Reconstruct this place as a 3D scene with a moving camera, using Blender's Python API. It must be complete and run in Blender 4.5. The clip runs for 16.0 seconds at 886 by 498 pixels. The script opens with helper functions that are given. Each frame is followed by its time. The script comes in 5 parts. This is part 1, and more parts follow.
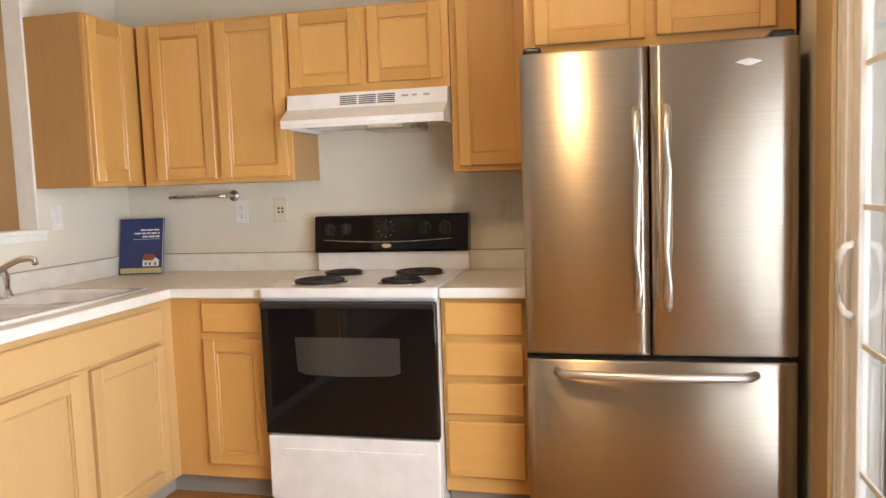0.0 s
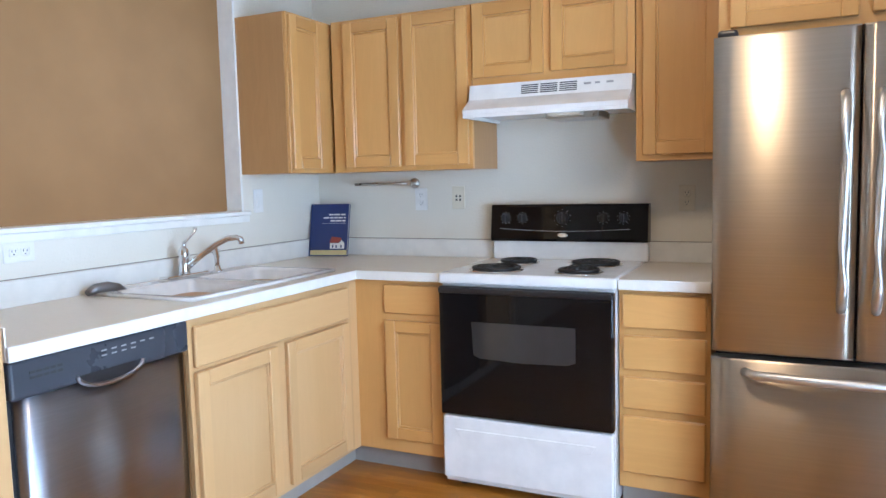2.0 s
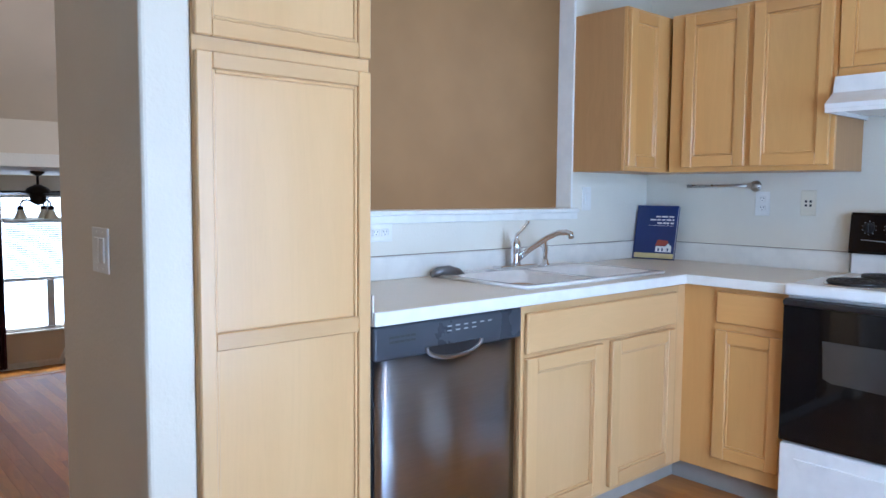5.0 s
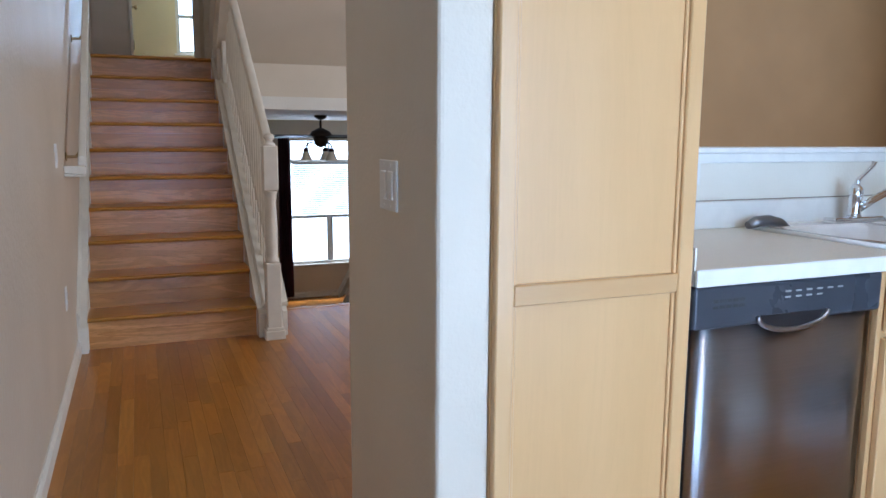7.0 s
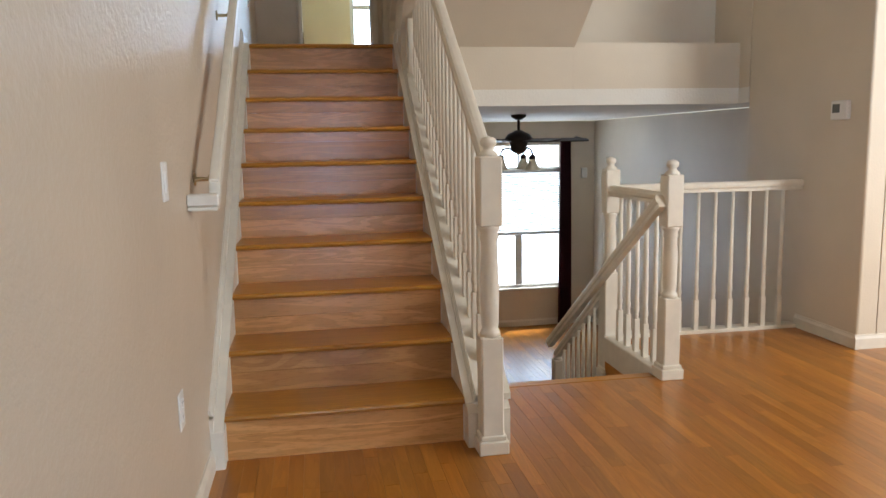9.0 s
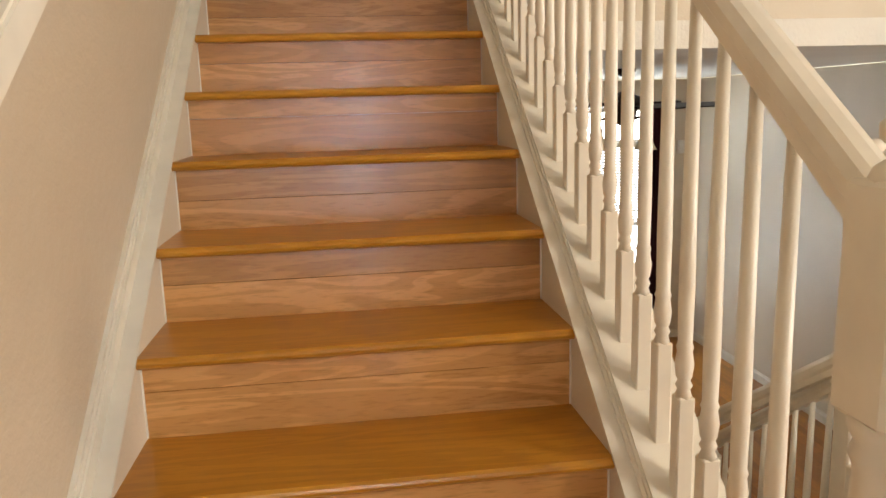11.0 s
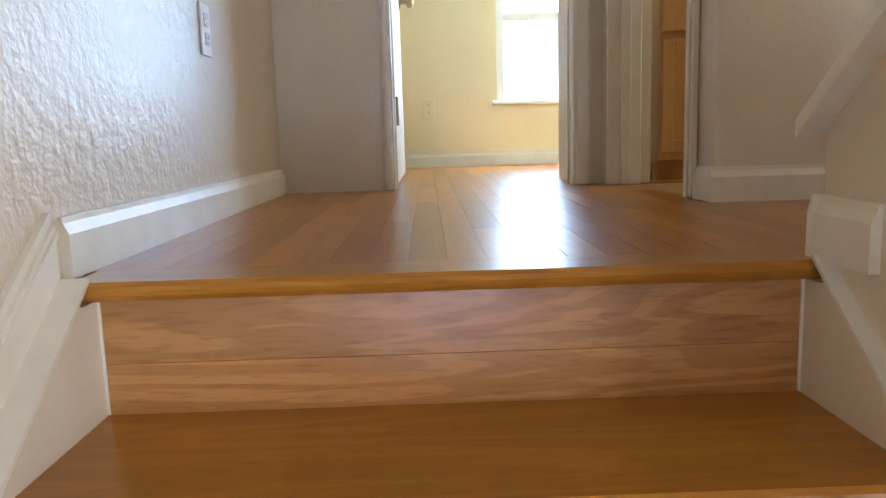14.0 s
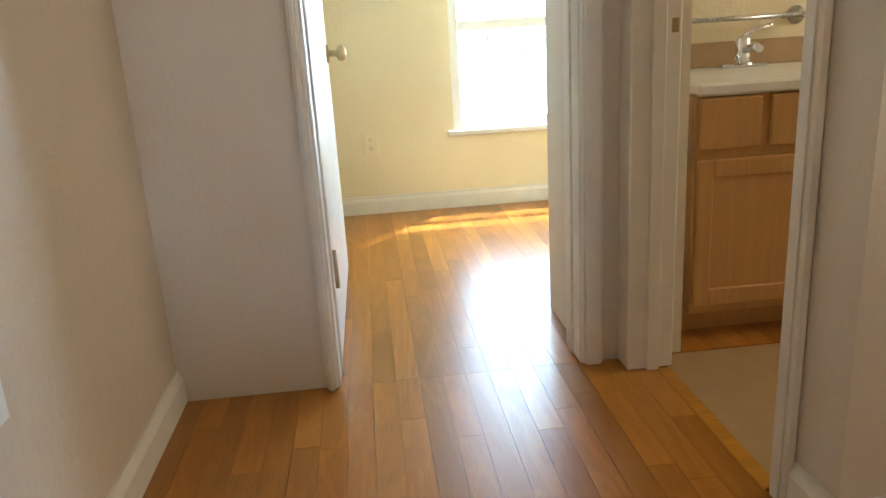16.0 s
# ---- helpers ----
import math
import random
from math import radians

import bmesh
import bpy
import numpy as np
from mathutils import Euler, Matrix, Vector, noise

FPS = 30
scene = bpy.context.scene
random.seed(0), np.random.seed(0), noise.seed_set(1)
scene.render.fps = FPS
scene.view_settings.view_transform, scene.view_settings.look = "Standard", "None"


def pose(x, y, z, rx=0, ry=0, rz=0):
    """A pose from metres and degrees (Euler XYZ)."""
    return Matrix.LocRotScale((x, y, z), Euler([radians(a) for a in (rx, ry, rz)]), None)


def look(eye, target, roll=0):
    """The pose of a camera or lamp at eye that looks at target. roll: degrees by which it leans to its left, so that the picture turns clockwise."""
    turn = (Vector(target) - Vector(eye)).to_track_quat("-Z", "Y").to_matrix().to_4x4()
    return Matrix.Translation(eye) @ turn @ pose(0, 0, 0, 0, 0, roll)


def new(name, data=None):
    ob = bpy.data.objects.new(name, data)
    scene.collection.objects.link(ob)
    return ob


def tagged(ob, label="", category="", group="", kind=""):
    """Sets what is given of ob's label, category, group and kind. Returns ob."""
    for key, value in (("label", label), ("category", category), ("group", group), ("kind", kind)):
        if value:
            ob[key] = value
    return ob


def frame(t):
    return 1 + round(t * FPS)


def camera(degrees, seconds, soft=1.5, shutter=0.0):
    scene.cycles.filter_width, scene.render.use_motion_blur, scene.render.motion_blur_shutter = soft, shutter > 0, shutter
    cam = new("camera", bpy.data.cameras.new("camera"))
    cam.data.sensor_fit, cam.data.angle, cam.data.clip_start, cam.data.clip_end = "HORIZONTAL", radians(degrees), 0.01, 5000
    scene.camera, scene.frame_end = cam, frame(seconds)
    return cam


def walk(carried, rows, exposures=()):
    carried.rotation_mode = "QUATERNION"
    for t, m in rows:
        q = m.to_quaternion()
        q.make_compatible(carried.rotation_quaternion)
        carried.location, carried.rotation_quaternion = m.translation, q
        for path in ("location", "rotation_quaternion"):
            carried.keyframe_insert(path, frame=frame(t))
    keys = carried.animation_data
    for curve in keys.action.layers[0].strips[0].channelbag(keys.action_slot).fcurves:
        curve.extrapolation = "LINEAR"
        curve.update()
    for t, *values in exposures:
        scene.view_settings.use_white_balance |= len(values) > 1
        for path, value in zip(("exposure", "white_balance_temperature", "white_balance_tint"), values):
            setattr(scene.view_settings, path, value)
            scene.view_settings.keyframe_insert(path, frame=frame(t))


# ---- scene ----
cam = camera(61.7, 16.0)
PATH = [
    (0, (2.463, -3.413, 1.326), (2.018, -1.471, 1.152), -2.0),
    (0.5, (2.488, -3.406, 1.337), (2.053, -1.458, 1.208), -2.3),
    (1, (2.471, -3.447, 1.337), (1.912, -1.532, 1.208), -2.0),
    (1.5, (2.447, -3.44, 1.317), (1.722, -1.583, 1.157), -1.8),
    (2, (2.411, -3.447, 1.316), (1.554, -1.649, 1.132), -1.4),
    (2.5, (2.4, -3.452, 1.319), (1.42, -1.72, 1.121), -0.9),
    (3, (2.373, -3.47, 1.311), (1.302, -1.793, 1.113), -0.4),
    (3.2, (2.362, -3.472, 1.313), (1.256, -1.817, 1.117), -0.3),
    (5.3, (2.291, -3.49, 1.252), (0.727, -2.254, 1.09), 0.5),
    (5.5, (2.288, -3.502, 1.247), (0.679, -2.327, 1.072), 0.5),
    (6, (2.235, -3.499, 1.241), (0.527, -2.481, 1.025), 0.5),
    (6.5, (2.116, -3.475, 1.241), (0.322, -2.631, 0.977), 0.2),
    (7, (1.938, -3.422, 1.219), (0.108, -2.671, 0.921), 0.3),
    (7.5, (1.611, -3.383, 1.217), (-0.3, -2.865, 0.93), 0.5),
    (8, (1.186, -3.411, 1.222), (-0.77, -3.083, 0.965), -1.5),
    (8.5, (0.727, -3.375, 1.225), (-1.219, -3.006, 0.951), -2.5),
    (9, (0.219, -3.352, 1.22), (-1.732, -3.017, 0.935), -1.1),
    (9.5, (-0.257, -3.32, 1.214), (-2.212, -3.022, 0.92), 1.0),
    (9.7, (-0.469, -3.286, 1.21), (-2.427, -3.009, 0.912), 1.3),
    (11.8, (-2.625, -3.285, 1.275), (-4.571, -3.032, 0.889), -3.5),
    (12, (-2.815, -3.298, 1.277), (-4.77, -3.067, 0.927), -3.7),
    (12.5, (-3.205, -3.338, 1.455), (-5.185, -3.35, 1.173), -4.3),
    (13, (-3.455, -3.333, 1.644), (-5.424, -3.267, 1.305), -3.0),
    (13.5, (-3.744, -3.411, 1.865), (-5.68, -3.16, 1.432), -0.1),
    (14, (-3.960, -3.287, 2.054), (-5.937, -3.255, 1.754), -1.7),
    (14.5, (-4.178, -3.275, 2.153), (-6.147, -3.174, 1.82), -3.2),
    (15, (-4.368, -3.285, 2.353), (-6.341, -3.184, 2.041), -2.2),
    (15.5, (-4.582, -3.239, 2.49), (-6.531, -3.145, 2.052), -2.2),
    (16, (-4.795, -3.277, 2.7), (-6.705, -3.107, 2.133), -3.5),
]
EXPOSURES = [(0.0, 0.05, 8200, 20), (1.0, 0.08, 7800, 18), (1.5, 0.1, 6600, 13), (2.5, 0.04, 5400, 13), (6.0, -0.22, 5200, 12), (7.5, -0.24, 5500, 12), (8.5, 0.1, 5800, 9), (9.0, 0.2, 6000, 9), (9.7, 0.36, 6500, 9), (11.8, 1.05, 7200, 11), (12.5, 1.3, 6800, 10), (13.0, 1.2, 6400, 9), (13.5, 1.42, 5700, 10), (14.0, 1.1, 5700, 10), (15.0, 1.12, 6000, 9), (16.0, 1.12, 6100, 8)]
walk(cam, [(t, look(eye, target, roll)) for t, eye, target, roll in PATH], EXPOSURES)

# ---- world and light ----
world = bpy.data.worlds.new("sky")
scene.world = world
world.use_nodes = True
wn = world.node_tree
sky = wn.nodes.new("ShaderNodeTexSky")
sky.sky_type = "NISHITA"
sky.sun_disc = False
sky.sun_elevation = radians(62)
sky.sun_rotation = radians(-49.4)
wn.links.new(sky.outputs[0], wn.nodes["Background"].inputs[0])
wn.nodes["Background"].inputs[1].default_value = 0.12

sun = new("sun", bpy.data.lights.new("sun", "SUN"))
sun.data.energy, sun.data.angle, sun.data.color = 5.0, radians(0.5), (1.0, 0.95, 0.86)
sun.matrix_world = look((-21, 18, 52), (0, 0, 0))


def sky_lamp(name, eye, target, w, h, power, color):
    lamp = bpy.data.lights.new(name, "AREA")
    lamp.shape, lamp.size, lamp.size_y = "RECTANGLE", w, h
    lamp.energy, lamp.color = power, color
    ob = new(name, lamp)
    ob.matrix_world = look(eye, target)
    return ob


SKYBLUE = (0.80, 0.90, 1.0)
sky_lamp("sky_patio_door", (3.27, -2.36, 1.06), (0, -2.36, 1.06), 1.96, 2.0, 104, (0.57, 0.77, 1.0))
sky_lamp("sky_living_window", (-1.2, 4.12, 2.3), (-1.9, 0, 1.9), 1.3, 2.6, 110, (0.90, 0.95, 1.0))
sky_lamp("sky_living_side_window", (0.16, 1.0, 2.15), (-3.6, -1.6, 1.0), 1.15, 1.9, 118, (1.0, 0.96, 0.88))
sky_lamp("sky_lower_window", (-9.05, -0.825, 0.28), (0, -0.825, 0.28), 1.2, 1.8, 42, (0.74, 0.86, 1.0))
sky_lamp("sky_bedroom_window", (-8.5, -2.36, 2.85), (0, -2.36, 2.85), 1.1, 1.3, 47, (0.60, 0.80, 1.0))
# added fill lamp that brightens the bath; no window is known there
sky_lamp("bath_fill_light", (-6.3, -0.3, 3.2), (-6.3, -3, 3.0), 0.5, 0.5, 9, (1.0, 0.90, 0.70))
sky_lamp("kitchen_bulbs", (2.2, -1.9, 2.66), (2.2, -1.9, 0), 0.06, 0.3, 14, (1.0, 0.72, 0.42))


# ---- materials ----
def shader(name, color, rough=0.5, metal=0.0, spec=0.5, coat=0.0):
    m = bpy.data.materials.new(name)
    m.use_nodes = True
    b = m.node_tree.nodes["Principled BSDF"]
    b.inputs["Base Color"].default_value = (*color, 1)
    b.inputs["Roughness"].default_value = rough
    b.inputs["Metallic"].default_value = metal
    b.inputs["Specular IOR Level"].default_value = spec
    b.inputs["Coat Weight"].default_value = coat
    b.inputs["Coat Roughness"].default_value = 0.12
    return m, m.node_tree, b


def node(nt, kind, **inputs):
    n = nt.nodes.new(kind)
    for key, value in inputs.items():
        n.inputs[key.replace("_", " ")].default_value = value
    return n


def coords(nt, scale, offset=None):
    tc = nt.nodes.new("ShaderNodeTexCoord")
    mp = nt.nodes.new("ShaderNodeMapping")
    mp.inputs["Scale"].default_value = scale
    if offset is None:
        nt.links.new(tc.outputs["Object"], mp.inputs["Vector"])
    else:
        add = nt.nodes.new("ShaderNodeVectorMath")
        nt.links.new(tc.outputs["Object"], add.inputs[0])
        nt.links.new(offset, add.inputs[1])
        nt.links.new(add.outputs[0], mp.inputs["Vector"])
    return mp.outputs[0]


def ramp(nt, value, stops):
    r = nt.nodes.new("ShaderNodeValToRGB")
    while len(r.color_ramp.elements) < len(stops):
        r.color_ramp.elements.new(0.5)
    for e, (p, c) in zip(r.color_ramp.elements, stops):
        e.position, e.color = p, (*c, 1)
    nt.links.new(value, r.inputs[0])
    return r.outputs[0]


def mixed(nt, a, b, fac, blend="MIX"):
    m = nt.nodes.new("ShaderNodeMix")
    m.data_type, m.blend_type = "RGBA", blend
    for value, slot in ((fac, 0), (a, 6), (b, 7)):
        if hasattr(value, "is_output"):
            nt.links.new(value, m.inputs[slot])
        else:
            m.inputs[slot].default_value = value if slot == 0 else (*value, 1)
    return m.outputs[2]


def bumped(nt, bsdf, height, strength, distance):
    b = node(nt, "ShaderNodeBump", Strength=strength, Distance=distance)
    nt.links.new(height, b.inputs["Height"])
    nt.links.new(b.outputs[0], bsdf.inputs["Normal"])


def noise_out(nt, vec, scale, detail=3.0, rough=0.5, dist=0.0):
    n = node(nt, "ShaderNodeTexNoise", Scale=scale, Detail=detail, Roughness=rough, Distortion=dist)
    nt.links.new(vec, n.inputs["Vector"])
    return n.outputs["Fac"]


def painted(name, color, rough=0.5, texture=0.5, grain=95.0, spec=0.4, depth=0.0016):
    """Roller-textured wall paint with faint scuffs and uneven sheen."""
    m, nt, b = shader(name, color, rough, spec=spec)
    v = coords(nt, (1, 1, 1))
    big = noise_out(nt, v, 1.7, 4)
    dark = tuple(c * 0.93 for c in color)
    light = tuple(min(1, c * 1.04) for c in color)
    nt.links.new(ramp(nt, big, ((0.3, dark), (0.7, light))), b.inputs["Base Color"])
    rr = ramp(nt, noise_out(nt, v, 3.1, 3), ((0.3, (rough - 0.02,) * 3), (0.7, (rough + 0.03,) * 3)))
    nt.links.new(rr, b.inputs["Roughness"])
    peel = noise_out(nt, v, grain, 2.5, 0.55)
    bumped(nt, b, ramp(nt, peel, ((0.3, (0, 0, 0)), (0.7, (1, 1, 1)))), texture, depth)
    return m


def timber(name, dark, light, axis, rough=0.35, rand="", coat=0.0, ring=1.0, vary=0.3, tone=None, relief=0.04):
    """Straight-grained wood, grain along the axis; rand: 'object' or 'island' shifts each piece."""
    m, nt, b = shader(name, light, rough, coat=coat)
    off = None
    if rand:
        if rand == "object":
            src = nt.nodes.new("ShaderNodeObjectInfo").outputs["Random"]
        else:
            src = nt.nodes.new("ShaderNodeNewGeometry").outputs["Random Per Island"]
        mul = node(nt, "ShaderNodeVectorMath")
        mul.operation = "MULTIPLY"
        nt.links.new(src, mul.inputs[0])
        mul.inputs[1].default_value = (31.0, 47.0, 23.0)
        off = mul.outputs[0]
    s = {"x": (0.12, 1, 1), "y": (1, 0.12, 1), "z": (1, 1, 0.10)}[axis]
    v = coords(nt, s, off)
    cath = node(nt, "ShaderNodeTexNoise", Scale=9.0 * ring, Detail=2.0, Roughness=0.45, Distortion=0.9)
    nt.links.new(v, cath.inputs["Vector"])
    wave = nt.nodes.new("ShaderNodeMath")
    wave.operation = "MULTIPLY"
    wave.inputs[1].default_value = 46.0
    nt.links.new(cath.outputs["Fac"], wave.inputs[0])
    sine = nt.nodes.new("ShaderNodeMath")
    sine.operation = "SINE"
    nt.links.new(wave.outputs[0], sine.inputs[0])
    fine = noise_out(nt, v, 150.0, 3, 0.6)
    cloud = noise_out(nt, v, 3.0, 3)
    rings = ramp(nt, sine.outputs[0], ((0.0, (0, 0, 0)), (1.0, (1, 1, 1))))
    c1 = mixed(nt, dark, light, ramp(nt, cloud, ((0.3, (0.25,) * 3), (0.7, (1, 1, 1)))))
    c2 = mixed(nt, c1, tuple(c * 0.72 for c in dark), ramp(nt, rings, ((0.0, (vary,) * 3), (0.45, (0, 0, 0)))))
    c3 = mixed(nt, c2, tuple(c * 0.6 for c in dark), ramp(nt, fine, ((0.28, (vary * 1.2,) * 3), (0.5, (0, 0, 0)))))
    if rand:
        hue = nt.nodes.new("ShaderNodeHueSaturation")
        val = nt.nodes.new("ShaderNodeMapRange")
        val.inputs["To Min"].default_value, val.inputs["To Max"].default_value = tone or (0.68, 1.3)
        nt.links.new(src, val.inputs["Value"])
        nt.links.new(val.outputs[0], hue.inputs["Value"])
        nt.links.new(c3, hue.inputs["Color"])
        c3 = hue.outputs[0]
    nt.links.new(c3, b.inputs["Base Color"])
    if relief:
        bumped(nt, b, fine, relief, 0.0006)
    return m


def metal(name, color, rough, axis=None, turn=0.0):
    """Metal; with an axis, brushed along it."""
    m, nt, b = shader(name, color, rough, 1.0)
    s = {"x": (0.6, 160, 160), "y": (160, 0.6, 160), "z": (160, 160, 0.6), None: (40, 40, 40)}[axis]
    n = noise_out(nt, coords(nt, s), 1.0, 2)
    if not axis:
        nt.links.new(ramp(nt, n, ((0.2, (rough * 0.95,) * 3), (0.8, (rough * 1.05,) * 3))), b.inputs["Roughness"])
    else:
        nt.links.new(ramp(nt, n, ((0.3, tuple(c * 0.96 for c in color)), (0.7, tuple(c * 1.03 for c in color)))), b.inputs["Base Color"])
        tan = nt.nodes.new("ShaderNodeCombineXYZ")
        tan.inputs["Z"].default_value = 1.0
        nt.links.new(tan.outputs[0], b.inputs["Tangent"])
        b.inputs["Anisotropic"].default_value = 0.97
        b.inputs["Anisotropic Rotation"].default_value = turn
        bumped(nt, b, noise_out(nt, coords(nt, (1, 1, 0.12)), 9.0, 2), 0.09, 0.004)
    return m


def plain(name, color, rough=0.4, metal_=0.0, spec=0.5, coat=0.0, specks=0.0):
    m, nt, b = shader(name, color, rough, metal_, spec, coat)
    n = noise_out(nt, coords(nt, (1, 1, 1)), 14.0 if not specks else 420.0, 3)
    k = 0.05 if not specks else specks
    nt.links.new(ramp(nt, n, ((0.35, tuple(c * (1 - k) for c in color)), (0.65, tuple(min(1, c * (1 + k * 0.5)) for c in color)))), b.inputs["Base Color"])
    nt.links.new(ramp(nt, noise_out(nt, coords(nt, (1, 1, 1)), 6.0, 4), ((0.3, (rough * 0.93,) * 3), (0.7, (min(1, rough * 1.07),) * 3))), b.inputs["Roughness"])
    return m


def glassy(name, rough=0.0, tint=(1, 1, 1)):
    m, nt, b = shader(name, tint, rough)
    b.inputs["Transmission Weight"].default_value = 1.0
    b.inputs["IOR"].default_value = 1.45
    return m


WALL = painted("cream_wall_paint", (0.68, 0.59, 0.46), 0.5, 0.3, 80.0)
HALLPAINT = painted("hall_wall_paint", (0.60, 0.50, 0.375), 0.37, 0.6, 48.0, 0.42, 0.0022)
KITCHENPAINT = painted("kitchen_wall_paint", (0.76, 0.71, 0.60), 0.45, 0.4)
# tan with the living room's shade worked into the colour
SHADETAN = painted("shade_tan_wall_paint", (0.225, 0.15, 0.076), 0.7, 0.3, spec=0.2)
YELLOWPAINT = painted("yellow_wall_paint", (0.82, 0.70, 0.45), 0.5, 0.4)
CEILPAINT = painted("ceiling_paint", (0.80, 0.77, 0.70), 0.8, 0.7, 60.0)
TRIM = plain("white_trim_paint", (0.74, 0.68, 0.57), 0.4)
WHITETRIM = plain("bright_white_trim", (0.82, 0.80, 0.74), 0.3)
OAK_O = timber("oak_floor_boards", (0.315, 0.105, 0.010), (0.48, 0.20, 0.029), "x", 0.285, "object", vary=0.22, tone=(0.8, 1.18), relief=0.0)
OAK_I = timber("oak_floor_boards_joined", (0.315, 0.105, 0.010), (0.48, 0.20, 0.029), "x", 0.285, "island", vary=0.22, tone=(0.8, 1.18), relief=0.0)
OAKTREAD = timber("oak_treads", (0.39, 0.150, 0.012), (0.53, 0.24, 0.027), "y", 0.285, "object", tone=(0.85, 1.15))
OAKRISER = timber("oak_risers", (0.44, 0.19, 0.05), (0.62, 0.315, 0.11), "y", 0.27, "object", coat=0.12, tone=(0.82, 1.15), vary=0.44, ring=0.9)
MAPLE_Z = timber("maple_upright", (0.58, 0.295, 0.08), (0.72, 0.40, 0.135), "z", 0.3, "object", coat=0.2, vary=0.045, tone=(0.93, 1.06))
MAPLE_X = timber("maple_level_x", (0.56, 0.275, 0.072), (0.70, 0.38, 0.125), "x", 0.3, "object", coat=0.2, vary=0.045, tone=(0.9, 1.05))
MAPLE_Y = timber("maple_level_y", (0.56, 0.275, 0.072), (0.70, 0.38, 0.125), "y", 0.3, "object", coat=0.2, vary=0.045, tone=(0.9, 1.05))
PALEMAPLE_Z = timber("pale_maple_upright", (0.56, 0.325, 0.125), (0.65, 0.405, 0.185), "z", 0.32, "object", coat=0.2, vary=0.04, tone=(0.95, 1.06))
PALEMAPLE_Y = timber("pale_maple_level", (0.55, 0.315, 0.12), (0.64, 0.395, 0.178), "y", 0.32, "object", coat=0.2, vary=0.04, tone=(0.92, 1.05))
CABSIDE = timber("cabinet_side_veneer", (0.42, 0.215, 0.075), (0.50, 0.27, 0.105), "z", 0.38, vary=0.08)
LAMINATE = plain("cream_laminate", (0.78, 0.70, 0.58), 0.32, specks=0.12)
LAMEDGE = plain("white_laminate_edge", (0.80, 0.77, 0.70), 0.3)
ENAMEL = plain("white_enamel", (0.82, 0.80, 0.76), 0.18, coat=0.3)
BLACKGLASS = plain("black_oven_glass", (0.006, 0.005, 0.005), 0.05, spec=0.3)
WINDOWGLASS = plain("dark_oven_window", (0.035, 0.032, 0.03), 0.08, spec=0.6)
BLACKPLASTIC = plain("black_plastic", (0.016, 0.015, 0.016), 0.3)
GREYPRINT = plain("grey_print", (0.38, 0.38, 0.37), 0.5)
DISPLAY = plain("dark_display", (0.10, 0.11, 0.10), 0.3)
COIL = plain("black_burner_coil", (0.02, 0.019, 0.018), 0.5)
STEEL_Z = metal("brushed_steel", (0.47, 0.41, 0.335), 0.31, "x")
STEEL_D = metal("brushed_steel_dishwasher", (0.42, 0.42, 0.44), 0.32, "y")
CHROME = metal("chrome", (0.80, 0.80, 0.80), 0.08)
NICKEL = metal("satin_nickel", (0.55, 0.53, 0.50), 0.28)
BADGE = plain("silver_badge", (0.75, 0.75, 0.75), 0.3, 0.4)
HANDLESTEEL = metal("fridge_handle_steel", (0.68, 0.65, 0.60), 0.38)
BRASS = metal("aged_brass", (0.42, 0.33, 0.18), 0.38)
DARKMETAL = plain("black_fridge_side", (0.02, 0.02, 0.021), 0.45)
PLASTIC = plain("white_plastic", (0.80, 0.78, 0.73), 0.3)
IVORY = plain("ivory_plastic", (0.74, 0.67, 0.52), 0.35)
SLOT = plain("dark_slot", (0.03, 0.03, 0.03), 0.6)
BLIND = plain("white_blind_slat", (0.80, 0.80, 0.78), 0.6)
BLIND.node_tree.nodes["Principled BSDF"].inputs["Transmission Weight"].default_value = 0.2
CURTAIN = plain("burgundy_curtain_cloth", (0.075, 0.012, 0.018), 0.85)
BRONZE = plain("dark_bronze", (0.035, 0.024, 0.018), 0.4, 0.6)
BOOKBLUE = plain("navy_book_cover", (0.012, 0.03, 0.13), 0.3, coat=0.3)
BOOKTAN = plain("yellow_book_band", (0.62, 0.52, 0.25), 0.35)
BOOKWHITE = plain("white_print", (0.82, 0.82, 0.80), 0.4)
BOOKRED = plain("red_print", (0.32, 0.06, 0.04), 0.4)
PAPER = plain("paper_edges", (0.75, 0.72, 0.64), 0.7)
# dull tone for the shadow line painted over the backsplash
SHADELINE = plain("shade_line_grey", (0.30, 0.26, 0.20), 0.8)
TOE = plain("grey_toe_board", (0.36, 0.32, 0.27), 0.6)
TILE = plain("tan_vinyl_tile", (0.42, 0.27, 0.13), 0.45)
GLASS = glassy("window_glass")
SHADE, snt, sb = shader("frosted_lamp_glass", (0.85, 0.74, 0.52), 0.4)
sb.inputs["Transmission Weight"].default_value = 0.3
GROUND = plain("dry_ground", (0.20, 0.18, 0.12), 0.9)

# ---- shape helpers ----


def part(name, bm, material, parent=None, label=""):
    """Links a bmesh, built in world places, as one mesh under a thing or part."""
    bmesh.ops.recalc_face_normals(bm, faces=bm.faces[:])
    me = bpy.data.meshes.new(name)
    bm.to_mesh(me)
    bm.free()
    me.materials.append(material)
    ob = new(name, me)
    if parent:
        ob.parent = parent
        if parent.type == "EMPTY":
            ob.matrix_parent_inverse = Matrix.Translation(-parent.location)
    if label:
        ob["label"] = label
    return ob


def thing(name, loc, label, category, group=""):
    ob = new(name)
    ob.location = loc
    ob.empty_display_size = 0.1
    return tagged(ob, label, category, group)


def setting(name, bm, material, label="", parent=None):
    return tagged(part(name, bm, material, parent, label), kind="structure")


